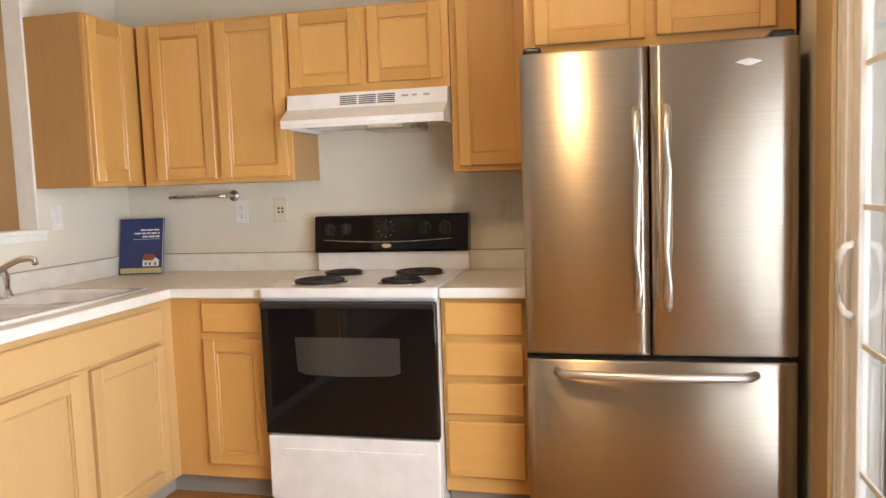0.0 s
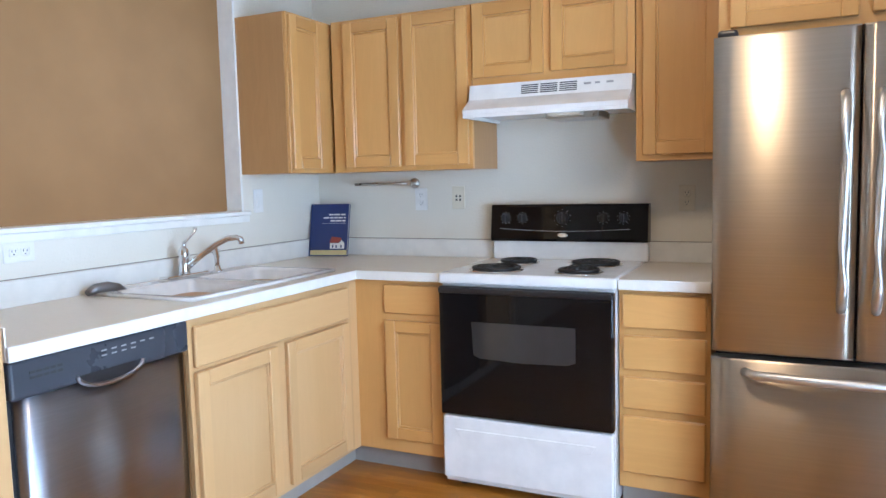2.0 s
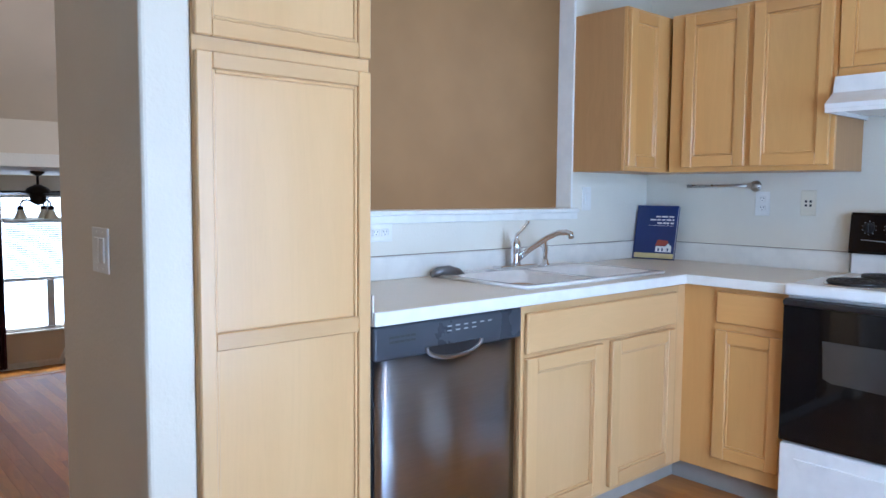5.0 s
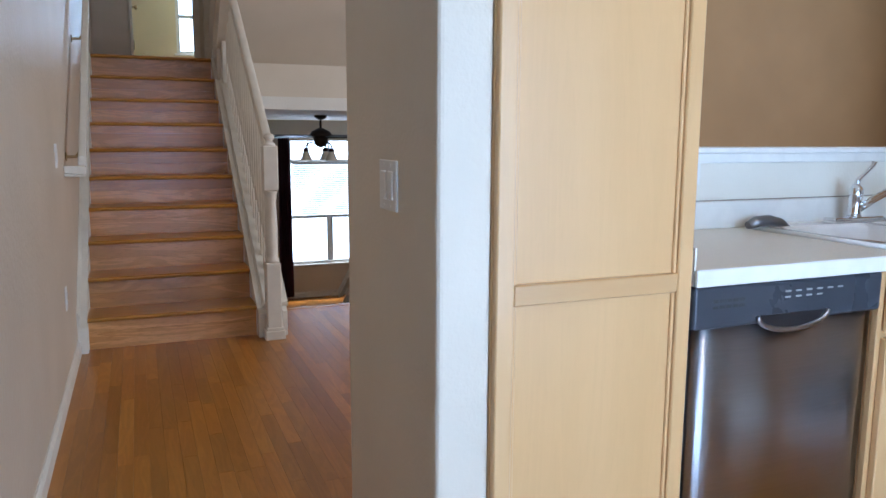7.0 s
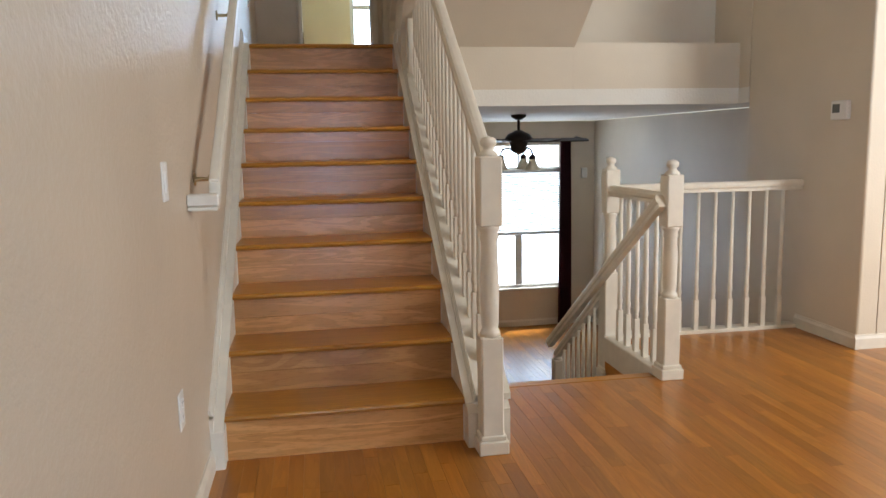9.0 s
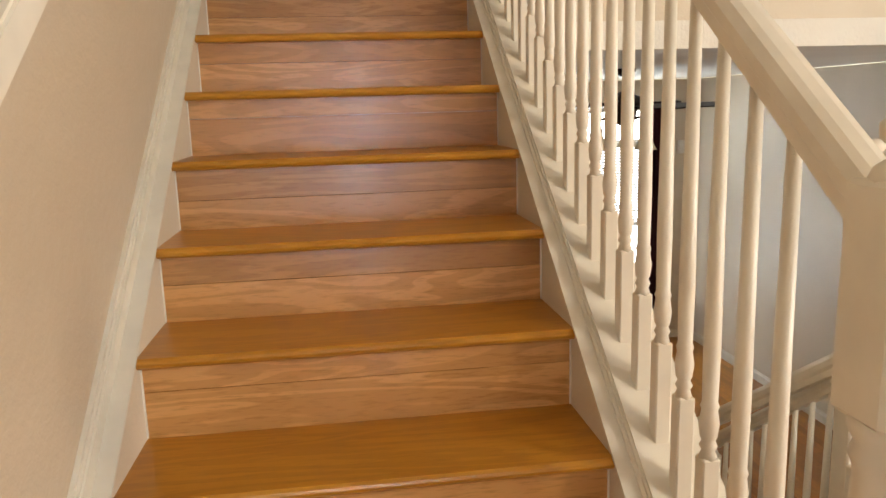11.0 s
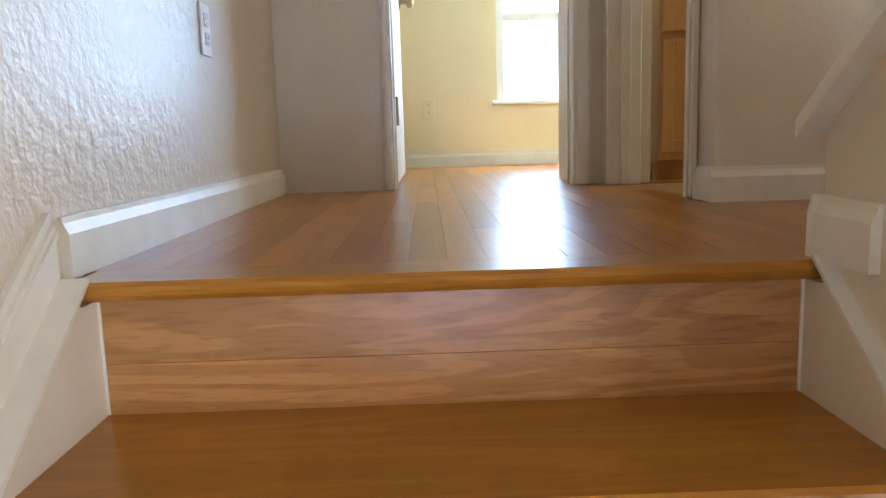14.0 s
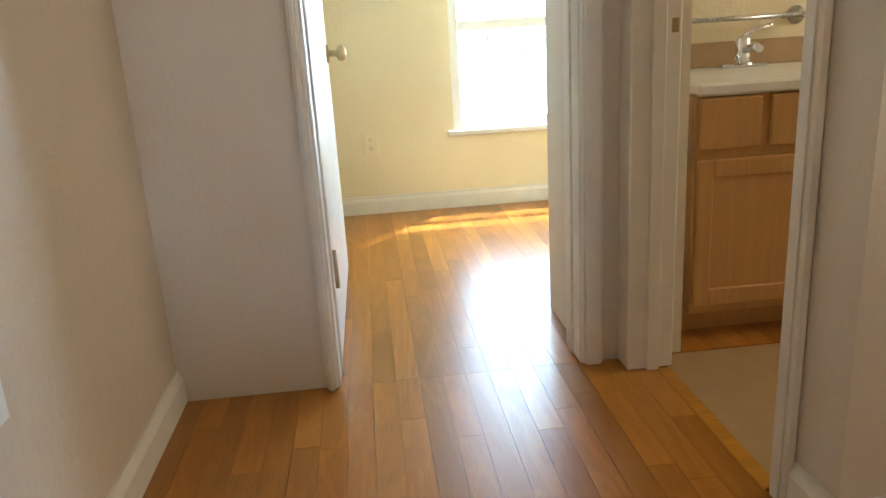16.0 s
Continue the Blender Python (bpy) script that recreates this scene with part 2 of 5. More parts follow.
def box(bm, x0, y0, z0, x1, y1, z1, bevel=0.0, seg=1):
    ret = bmesh.ops.create_cube(bm, size=1)
    vs = ret["verts"]
    for v in vs:
        v.co = Vector((x0 + (v.co.x + 0.5) * (x1 - x0), y0 + (v.co.y + 0.5) * (y1 - y0), z0 + (v.co.z + 0.5) * (z1 - z0)))
    if bevel:
        es = list({e for v in vs for e in v.link_edges})
        bmesh.ops.bevel(bm, geom=es, offset=bevel, segments=seg, profile=0.5, affect="EDGES")
    return bm


def cube(*a, **k):
    return box(bmesh.new(), *a, **k)


def prism(bm, pts, axis, a, b):
    """A polygon in the plane across the axis, drawn out from a to b."""
    def at(p, q):
        return {"x": (q, p[0], p[1]), "y": (p[0], q, p[1]), "z": (p[0], p[1], q)}[axis]
    lo = [bm.verts.new(at(p, a)) for p in pts]
    hi = [bm.verts.new(at(p, b)) for p in pts]
    bm.faces.new(lo)
    bm.faces.new(hi[::-1])
    for i in range(len(pts)):
        j = (i + 1) % len(pts)
        bm.faces.new((lo[i], hi[i], hi[j], lo[j]))
    return bm


def turned(bm, cx, cy, profile, n=14, axis="z"):
    """A turned shape: rows of (height, radius) round an upright line."""
    rings = []
    for z, r in profile:
        ring = []
        for i in range(n):
            a = 2 * math.pi * i / n
            p = (cx + r * math.cos(a), cy + r * math.sin(a), z)
            ring.append(bm.verts.new(p))
        rings.append(ring)
    for r0, r1 in zip(rings, rings[1:]):
        for i in range(n):
            j = (i + 1) % n
            f = bm.faces.new((r0[i], r0[j], r1[j], r1[i]))
            f.smooth = True
    bm.faces.new(rings[0][::-1])
    bm.faces.new(rings[-1])
    return bm


def tube(bm, pts, radius, n=10):
    """A round bar along points."""
    pts = [Vector(p) for p in pts]
    rings = []
    for i, p in enumerate(pts):
        d = (pts[min(i + 1, len(pts) - 1)] - pts[max(i - 1, 0)]).normalized()
        u = d.cross(Vector((0, 0, 1)))
        if u.length < 0.05:
            u = d.cross(Vector((1, 0, 0)))
        u.normalize()
        w = d.cross(u)
        r = radius[i] if isinstance(radius, (list, tuple)) else radius
        rings.append([bm.verts.new(p + r * (u * math.cos(2 * math.pi * k / n) + w * math.sin(2 * math.pi * k / n))) for k in range(n)])
    for r0, r1 in zip(rings, rings[1:]):
        for i in range(n):
            f = bm.faces.new((r0[i], r0[(i + 1) % n], r1[(i + 1) % n], r1[i]))
            f.smooth = True
    bm.faces.new(rings[0][::-1])
    bm.faces.new(rings[-1])
    return bm


def moved(bm, m):
    bmesh.ops.transform(bm, matrix=m, verts=bm.verts[:])
    return bm


def holed(x, thick, y0, y1, z0, z1, holes, axis="x"):
    """A wall across x (or y) from y0 to y1 and z0 to z1 with rectangular holes (a0, a1, b0, b1)."""
    bm = bmesh.new()
    ys = sorted({y0, y1, *(v for h in holes for v in h[:2])})
    zs = sorted({z0, z1, *(v for h in holes for v in h[2:])})
    for a, b in zip(ys, ys[1:]):
        run = None
        for c, d in zip(zs, zs[1:]):
            inside = any(h[0] <= (a + b) / 2 <= h[1] and h[2] <= (c + d) / 2 <= h[3] for h in holes)
            if not inside:
                if axis == "x":
                    box(bm, x, a, c, x + thick, b, d)
                else:
                    box(bm, a, x, c, b, x + thick, d)
    bmesh.ops.remove_doubles(bm, verts=bm.verts[:], dist=1e-5)
    seen = {}
    for f in bm.faces[:]:
        key = tuple(round(v, 4) for v in f.calc_center_median())
        seen.setdefault(key, []).append(f)
    twin = [f for fs in seen.values() if len(fs) > 1 for f in fs]
    bmesh.ops.delete(bm, geom=twin, context="FACES")
    return bm
# ---- large structure ----
R, T, X1 = 0.188, 0.254, -2.62          # riser, tread, first nosing
UP, LOW = 10 * R, -6 * R                # upper and lower floor
XTOP = X1 - 9 * T                       # top nosing
YW = -3.78                              # long wall beside the stairs
CEIL = 4.5
SLOPE = R / T


def nose_z(x):
    return R + (X1 - x) * SLOPE


setting("floor_base", cube(-3.28, YW, -0.25, 3.12, 3.9, -0.021), OAK_I, "timber floor deck under oak boards")
setting("floor_dining_base", cube(0.3, -5.6, -0.25, 3.12, YW, -0.021), OAK_I, "timber floor deck under oak boards")
setting("floor_landing_base", cube(-4.0, -1.64, -0.25, -3.28, -0.33, -0.021), OAK_I, "timber floor deck under oak boards")
setting("floor_upper_base", cube(-8.25, YW - 0.1, UP - 0.2, XTOP - 0.03, -0.4, UP - 0.021), OAK_I, "timber floor deck under oak boards")
setting("floor_lower_base", cube(-8.75, -4.5, LOW - 0.2, -3.28, 0.15, LOW - 0.021), OAK_I, "timber floor deck under oak boards")

# outer and inner walls
setting("wall_south", cube(-8.4, YW - 0.12, LOW, 0.3, YW, CEIL), HALLPAINT, "cream textured wall beside the stairs")
setting("wall_dining_side", cube(0.18, -5.6, 0, 0.3, YW - 0.12, 2.75), WALL)
setting("wall_dining_south", cube(0.18, -5.72, 0, 3.24, -5.6, 2.75), WALL)
setting("wall_east", holed(3.12, 0.14, -5.6, 0.12, 0, 2.75, [(-3.42, -0.98, 0, 2.06)]), KITCHENPAINT)
setting("wall_range", cube(-0.08, 0, 0, 3.12, 0.12, 2.75), KITCHENPAINT, "cream kitchen wall behind the range")
setting("wall_sink", holed(-0.075, 0.087, -2.773, 0, 0, CEIL, [(-2.2, -0.632, 1.19, 2.35)]), KITCHENPAINT, "cream wall with an open pass-through above the sink")
bm = bmesh.new()
box(bm, -0.06, -2.89, 0, 0.614, -2.773, 2.75, 0.012, 3)
setting("wall_pantry_end", bm, WALL, "cream wall end beside the pantry")
setting("wall_header", cube(-0.06, YW, 2.75, 0.0, -2.89, CEIL), WALL)
setting("ceiling_kitchen", cube(0.0, -5.6, 2.75, 3.12, 0.0, 2.85), CEILPAINT)
setting("ceiling_hall", cube(-8.4, YW, CEIL, 0.0, 4.0, CEIL + 0.1), CEILPAINT)
setting("wall_living_north", holed(3.9, 0.12, -3.6, 0.1, 0, CEIL, [(-2.0, -0.4, 0.9, 3.7)], "y"), WALL)
setting("wall_living_east", holed(-0.075, 0.125, 0.12, 3.9, 0, CEIL, [(0.42, 1.58, 1.2, 3.1)]), WALL)
setting("wall_living_corner", cube(-3.57, -0.2, 0, -3.45, 0.4, CEIL), WALL)
# darker than the cream corner beside it; the colour carries the shade
setting("wall_living_west", cube(-3.6, 0.4, 0, -3.48, 3.9, CEIL), SHADETAN, "tan living room wall with shade put into its colour")
bm = cube(-4.62, -0.33, LOW, -3.45, -0.2, CEIL, bevel=0.014, seg=3)
setting("wall_thermostat", bm, WALL, "cream wall end with rounded corner and thermostat")
# storey above the lower room
XS = -4.75
bm = prism(bmesh.new(), [(-8.75, -4.5), (-5.2, -4.5), (-5.2, -2.66), (XS, -2.66), (XS, -0.33), (-4.62, -0.33), (-4.62, 0.15), (-8.75, 0.15)], "z", 1.455, 1.565)
setting("ceiling_lower", bm, CEILPAINT, "white ceiling of the lower room")
setting("ledge", cube(-5.2, -1.57, 1.565, XS + 0.002, -0.33, 1.875), WALL, "cream plant ledge above the lower room")
setting("wall_ledge_back", cube(-5.2, -1.57, 1.875, -5.1, -0.2, CEIL), WALL)
setting("wall_ledge_end", cube(-5.1, -0.33, 1.56, -4.62, -0.2, CEIL), WALL)
setting("wall_under_flight", cube(XS - 0.12, -2.64, 1.565, XS, -1.57, 1.85), WALL)
# third flight's sloped underside, rising above the lower stairs
bm = prism(bmesh.new(), [(XS - 0.1, 1.845), (XS, 1.845), (-1.2, 1.845 - (1.2 + XS) * SLOPE), (-1.2, 2.06 - (1.2 + XS) * SLOPE), (XS - 0.1, 2.06)], "y", -2.66, -1.56)
setting("stair_soffit", bm, WALL, "cream sloped underside of the next stair flight")
# lower room shell
setting("wall_lower_north", cube(-8.75, 0.15, LOW, -4.62, 0.27, 1.45), WALL)
setting("wall_lower_south", cube(-8.75, -4.62, LOW, -3.28, -4.5, 1.45), WALL)
setting("wall_lower_west", holed(-8.87, 0.12, -4.5, 0.15, LOW, 1.45, [(-1.43, -0.22, -0.64, 1.2)]), WALL)
setting("wall_well_east", cube(-3.4, -4.5, LOW, -3.28, -2.66, -0.25), WALL)
setting("wall_well_north", cube(-4.0, -0.33, LOW, -3.9, -0.2, -0.022), WALL)
setting("wall_well_side", cube(-4.05, -1.64, LOW, -3.28, -1.585, -0.25), WALL)
setting("wall_well_face", cube(-4.06, -1.585, LOW, -4.002, -0.33, -0.01), WALL)
bm = prism(bmesh.new(), [(-2.52, LOW), (-2.52, 0.05), (XTOP, UP - 0.2), (XTOP, LOW)], "y", -2.69, -2.64)
setting("wall_under_stairs", bm, WALL, "cream wall under the staircase")

# upper hall, bath and bedroom shells
setting("wall_bedroom_door", holed(-6.58, 0.12, YW, -2.54, UP, CEIL, [(-3.40, -2.80, UP, UP + 2.05)]), WALL, "cream wall with the bedroom doorway")
setting("wall_bath", holed(-2.605, 0.1, -6.46, -5.72, UP, CEIL, [(-6.46, -5.87, UP, UP + 2.05)], "y"), WALL, "cream wall with the bathroom doorway")
setting("wall_bath_side", cube(-5.84, -2.505, UP, -5.72, -0.4, CEIL), WALL)
setting("wall_bath_back", cube(-7.16, -2.64, UP, -7.05, -0.5, CEIL), YELLOWPAINT)
# both openings are unseen, added to let fill light in
setting("wall_bath_end", holed(-0.5, 0.12, -7.16, -5.22, UP, CEIL, [(-6.6, -6.0, UP + 1.0, UP + 1.65), (-5.7, -5.22, UP + 0.45, UP + 2.0)], "y"), WALL)
setting("wall_closet", cube(-6.85, -2.78, UP, -6.58, -2.66, CEIL), WALL)
setting("wall_bedroom_west", holed(-8.37, 0.12, YW, -1.0, UP, CEIL, [(-2.885, -1.85, UP + 0.362, UP + 1.75)]), YELLOWPAINT, "pale yellow bedroom wall with a sunlit window")
setting("wall_bedroom_north", cube(-8.37, -1.1, UP, -7.16, -1.0, CEIL), YELLOWPAINT)
setting("wall_bedroom_south", cube(-8.25, YW, UP, -6.58, YW + 0.02, CEIL), YELLOWPAINT)

# half wall and upper stair wall at the top of the staircase
cap0, cap1 = (-4.925, UP + 0.17), (-4.62, UP + 0.17 + 0.305 * SLOPE)
bm = prism(bmesh.new(), [(-4.93, UP - 0.3), (-4.93, cap0[1]), (-3.2, cap0[1] + 1.755 * SLOPE), (-3.2, cap0[1] - 0.33 + 1.755 * SLOPE), (-4.63, cap1[1] - 0.34), (-4.63, UP - 0.3)], "y", -2.765, -2.665)
setting("wall_flight_side", bm, WALL, "cream half wall at the top of the stairs")
bm = prism(bmesh.new(), [(-4.945, cap0[1] - 0.012), (-4.945, cap0[1] + 0.012), (-3.2, cap0[1] + 0.03 + 1.745 * SLOPE), (-3.2, cap0[1] + 1.745 * SLOPE)], "y", -2.80, -2.64)
setting("trim_half_wall_cap", bm, TRIM)
setting("post_upper", cube(-5.0, -2.60, UP, -4.92, -2.52, CEIL, bevel=0.008), WALL)


def baseboard(name, axis, at, a, b, z, side, mat=TRIM, h=0.083):
    """A moulded board along a wall; side: +1 or -1, the way it stands out."""
    d = 0.014 * side
    prof = [(at, z), (at + d, z), (at + d, z + h * 0.72), (at + d * 0.75, z + h * 0.8), (at + d * 0.45, z + h * 0.9), (at + d * 0.4, z + h), (at, z + h)]
    bm = bmesh.new()
    if axis == "x":
        prism(bm, prof, "x", a, b)
    else:
        prism(bm, [(p, q) for p, q in prof], "y", a, b)
    return setting(name, bm, mat, "white moulded baseboard")


baseboard("baseboard", "x", YW, X1 - 0.01 + 0.06, 0.3, 0, 1)
baseboard("baseboard", "x", YW, -6.46, XTOP - 0.04, UP, 1)
baseboard("baseboard", "x", -2.605, -5.832, -5.72, UP, -1)
baseboard("baseboard", "y", -5.72, -2.619, -0.5, UP, 1)
baseboard("baseboard", "y", -8.25, YW + 0.02, -1.1, UP, 1)
baseboard("baseboard", "x", -0.33, -4.0, -3.45, 0, -1)
baseboard("baseboard", "y", -3.45, -0.344, 3.9, 0, 1)
baseboard("baseboard", "x", -2.89, -0.06, 0.614, 0, -1)
baseboard("baseboard", "y", -8.75, -4.5, 0.15, LOW, 1)
baseboard("baseboard", "x", 0.15, -8.73, -4.62, LOW, -1)
baseboard("baseboard", "x", -2.765, -4.944, -4.80, UP, -1)
baseboard("baseboard", "y", -4.93, -2.78, -2.66, UP, -1)


def door_casing(name, bm):
    return setting(name, bm, TRIM, "white painted door casing")


# bedroom doorway: casing on the hall side and jamb lining
for y0, y1 in ((-3.432, -3.404), (-2.80, -2.745)):
    bm = cube(-6.46, y0, UP, -6.442, y1, UP + 2.1, bevel=0.005)
    box(bm, -6.442, y0 + 0.008, UP, -6.436, y1 - 0.008, UP + 2.1, 0.002)
    door_casing("casing", bm)
door_casing("casing", cube(-6.46, -3.40, UP + 2.04, -6.442, -2.80, UP + 2.1, bevel=0.005))
for y0, y1 in ((-3.412, -3.398), (-2.802, -2.788)):
    bm = cube(-6.585, y0, UP, -6.455, y1, UP + 2.04)
    box(bm, -6.55, y0 - 0.006, UP, -6.515, y1 + 0.006, UP + 2.04, 0.002)
    door_casing("jamb", bm)
# bathroom doorway: the jamb by the bedroom is as deep as the wall, the other has a casing
jamb = cube(-6.46, -2.705, UP, -6.388, -2.592, UP + 2.06, bevel=0.003)
box(jamb, -6.40, -2.66, UP, -6.376, -2.63, UP + 2.05, 0.002)
door_casing("jamb", jamb)
bm = cube(-5.872, -2.627, UP, -5.833, -2.606, UP + 2.1, bevel=0.005)
box(bm, -5.866, -2.632, UP, -5.842, -2.627, UP + 2.1, 0.002)
door_casing("casing", bm)
bm = cube(-5.884, -2.622, UP, -5.871, -2.504, UP + 2.04, bevel=0.002)
box(bm, -5.892, -2.575, UP, -5.884, -2.545, UP + 2.04, 0.002)
door_casing("jamb", bm)
plate = cube(-6.389, -2.616, UP + 0.785, -6.386, -2.600, UP + 0.815, bevel=0.0006)
tagged(part("strike_plate", plate, BRASS), "small dark strike plate on the bathroom door jamb", "strike plate")
setting("floor_bath", cube(-7.05, -2.60, UP - 0.02, -5.84, -0.5, UP - 0.004), TILE, "tan vinyl tile bathroom floor")

# pass-through sill and linings
setting("trim_pass_sill", cube(-0.09, -2.21, 1.172, 0.034, -0.60, 1.192, bevel=0.005, seg=2), WHITETRIM, "white painted sill of the pass-through")
setting("trim_pass_side", cube(-0.078, -0.645, 1.192, 0.0125, -0.630, 2.35), WHITETRIM)
bm = cube(0.012, -0.66, 1.14, 0.02, -0.60, 1.172)
box(bm, 0.012, -2.21, 1.14, 0.024, -0.66, 1.172, 0.003)
setting("trim_pass_apron", bm, WHITETRIM)

# ---- windows and the patio door ----


def window(name, x, y0, y1, z0, z1, side, rails, mullions, label, parts_depth=0.06):
    """A framed window in a wall across x; side: the way the room lies."""
    win = tagged(thing(name, (x, (y0 + y1) / 2, z0), label, "window"), kind="structure")
    bm = bmesh.new()
    f = 0.045
    for a, b, c, d in ((y0, y0 + f, z0, z1), (y1 - f, y1, z0, z1), (y0 + f, y1 - f, z0, z0 + f), (y0 + f, y1 - f, z1 - f, z1)):
        box(bm, x - parts_depth / 2, a, c, x + parts_depth / 2, b, d, 0.004)
    part("window_frame", bm, WHITETRIM, win)
    for z, h in rails:
        part("rail", cube(x - 0.02, y0 + f, z - h / 2, x + 0.02, y1 - f, z + h / 2, bevel=0.003), WHITETRIM, win)
    for y, w, a, b in mullions:
        part("mullion", cube(x - 0.015, y - w / 2, a, x + 0.015, y + w / 2, b, bevel=0.002), WHITETRIM, win)
    pane = part("pane", cube(x - 0.003, y0 + 0.01, z0 + 0.01, x + 0.003, y1 - 0.01, z1 - 0.01), GLASS, win)
    pane.visible_shadow = False
    part("window_sill", cube(x + (0.03 if side > 0 else -0.14), y0 - 0.03, z0 - 0.02, x + (0.085 if side > 0 else -0.03), y1 + 0.03, z0 + 0.004, bevel=0.004), WHITETRIM, win)
    return win


window("window_1", -8.82, -1.43, -0.22, -0.64, 1.2, 1, [(0.86, 0.06), (0.06, 0.05)],
       [(-0.825, 0.09, -0.6, 0.06), (-0.825, 0.022, 0.88, 1.16), (-1.13, 0.012, 0.88, 1.16), (-0.52, 0.012, 0.88, 1.16)], "tall white framed window with a transom light")
window("window_2", -8.31, -2.885, -1.85, UP + 0.362, UP + 1.75, 1, [(UP + 0.83, 0.045)], [(-2.70, 0.01, UP + 0.4, UP + 0.82), (-2.53, 0.01, UP + 0.4, UP + 0.82)], "white framed bedroom window in full daylight")


def sliding_door():
    win = tagged(thing("door_1", (3.18, -1.9, 0), "white sliding patio door with grilles and a white pull", "patio door"), kind="structure")
    y0, y1, z1 = -3.42, -0.98, 2.06
    bm = bmesh.new()
    box(bm, 3.13, y1 - 0.05, 0, 3.25, y1, z1, 0.003)
    box(bm, 3.13, y0, 0, 3.25, y0 + 0.05, z1, 0.003)
    box(bm, 3.13, y0 + 0.05, z1 - 0.05, 3.25, y1 - 0.05, z1, 0.003)
    box(bm, 3.13, y0 + 0.05, 0, 3.25, y1 - 0.05, 0.03, 0.003)
    # track ribs up the side jambs
    for x in (3.188, 3.24):
        box(bm, x - 0.003, y1 - 0.066, 0.03, x + 0.003, y1 - 0.05, z1 - 0.05, 0.001)
        box(bm, x - 0.003, y0 + 0.05, 0.03, x + 0.003, y0 + 0.066, z1 - 0.05, 0.001)
    part("door_frame", bm, WHITETRIM, win)
    for x, a, b in ((3.165, -2.23, -1.03), (3.215, -3.37, -2.18)):
        bm = bmesh.new()
        for c, d, e, f in ((a, a + 0.07, 0.03, 2.01), (b - 0.07, b, 0.03, 2.01), (a + 0.07, b - 0.07, 0.03, 0.13), (a + 0.07, b - 0.07, 1.93, 2.01)):
            box(bm, x - 0.018, c, e, x + 0.018, d, f, 0.003)
        leaf = part("door_leaf", bm, WHITETRIM, win)
        pane = part("pane", cube(x - 0.003, a + 0.06, 0.12, x + 0.003, b - 0.06, 1.94), GLASS, leaf)
        pane.visible_shadow = False
        for z in (0.44, 0.82, 1.22, 1.62):
            part("grille_bar", cube(x - 0.006, a + 0.07, z - 0.008, x + 0.006, b - 0.07, z + 0.008), WHITETRIM, leaf)
        for i in (1, 2, 3):
            y = a + 0.07 + (b - a - 0.14) * i / 4
            part("grille_bar", cube(x - 0.0055, y - 0.008, 0.13, x + 0.0055, y + 0.008, 1.93), WHITETRIM, leaf)
    pull = tube(bmesh.new(), [(3.147, -1.065, 0.90), (3.12, -1.065, 0.912), (3.105, -1.065, 0.94), (3.105, -1.065, 1.075), (3.12, -1.065, 1.105), (3.147, -1.065, 1.115)], 0.011)
    part("pull_handle", pull, PLASTIC, win, "white moulded pull handle")


sliding_door()
bm = bmesh.new()
box(bm, 3.104, -0.98, 0, 3.12, -0.80, 2.14, 0.004)
box(bm, 3.104, -3.50, 0, 3.12, -3.42, 2.14, 0.004)
box(bm, 3.104, -3.42, 2.06, 3.12, -0.98, 2.14, 0.004)
setting("trim_patio_casing", bm, timber("pale_casing_wood", (0.42, 0.26, 0.105), (0.50, 0.33, 0.15), "z", 0.35, vary=0.06), "pale wood casing round the patio door")
# made-up backdrop wall of pale upright boards, toning down the patio view
siding = plain("pale_siding", (0.30, 0.35, 0.42), 0.6)
patio_backdrop = setting("wall_patio_backdrop", cube(3.262, 0.30, -2.4, 5.4, 0.42, 3.4), siding, "assumed blue-grey board-clad backdrop wall beside the patio")
for i in range(20):
    part("batten", cube(3.30 + i * 0.105, 0.278, -2.4, 3.33 + i * 0.105, 0.30, 3.4, bevel=0.003), siding, patio_backdrop)
ground = bmesh.new()
box(ground, -400, -400, -3.2, 400, 400, -2.4)
setting("ground", ground, GROUND, "dry lawn and ground outside")

# ---- staircase ----
YL, YR = -3.733, -2.785


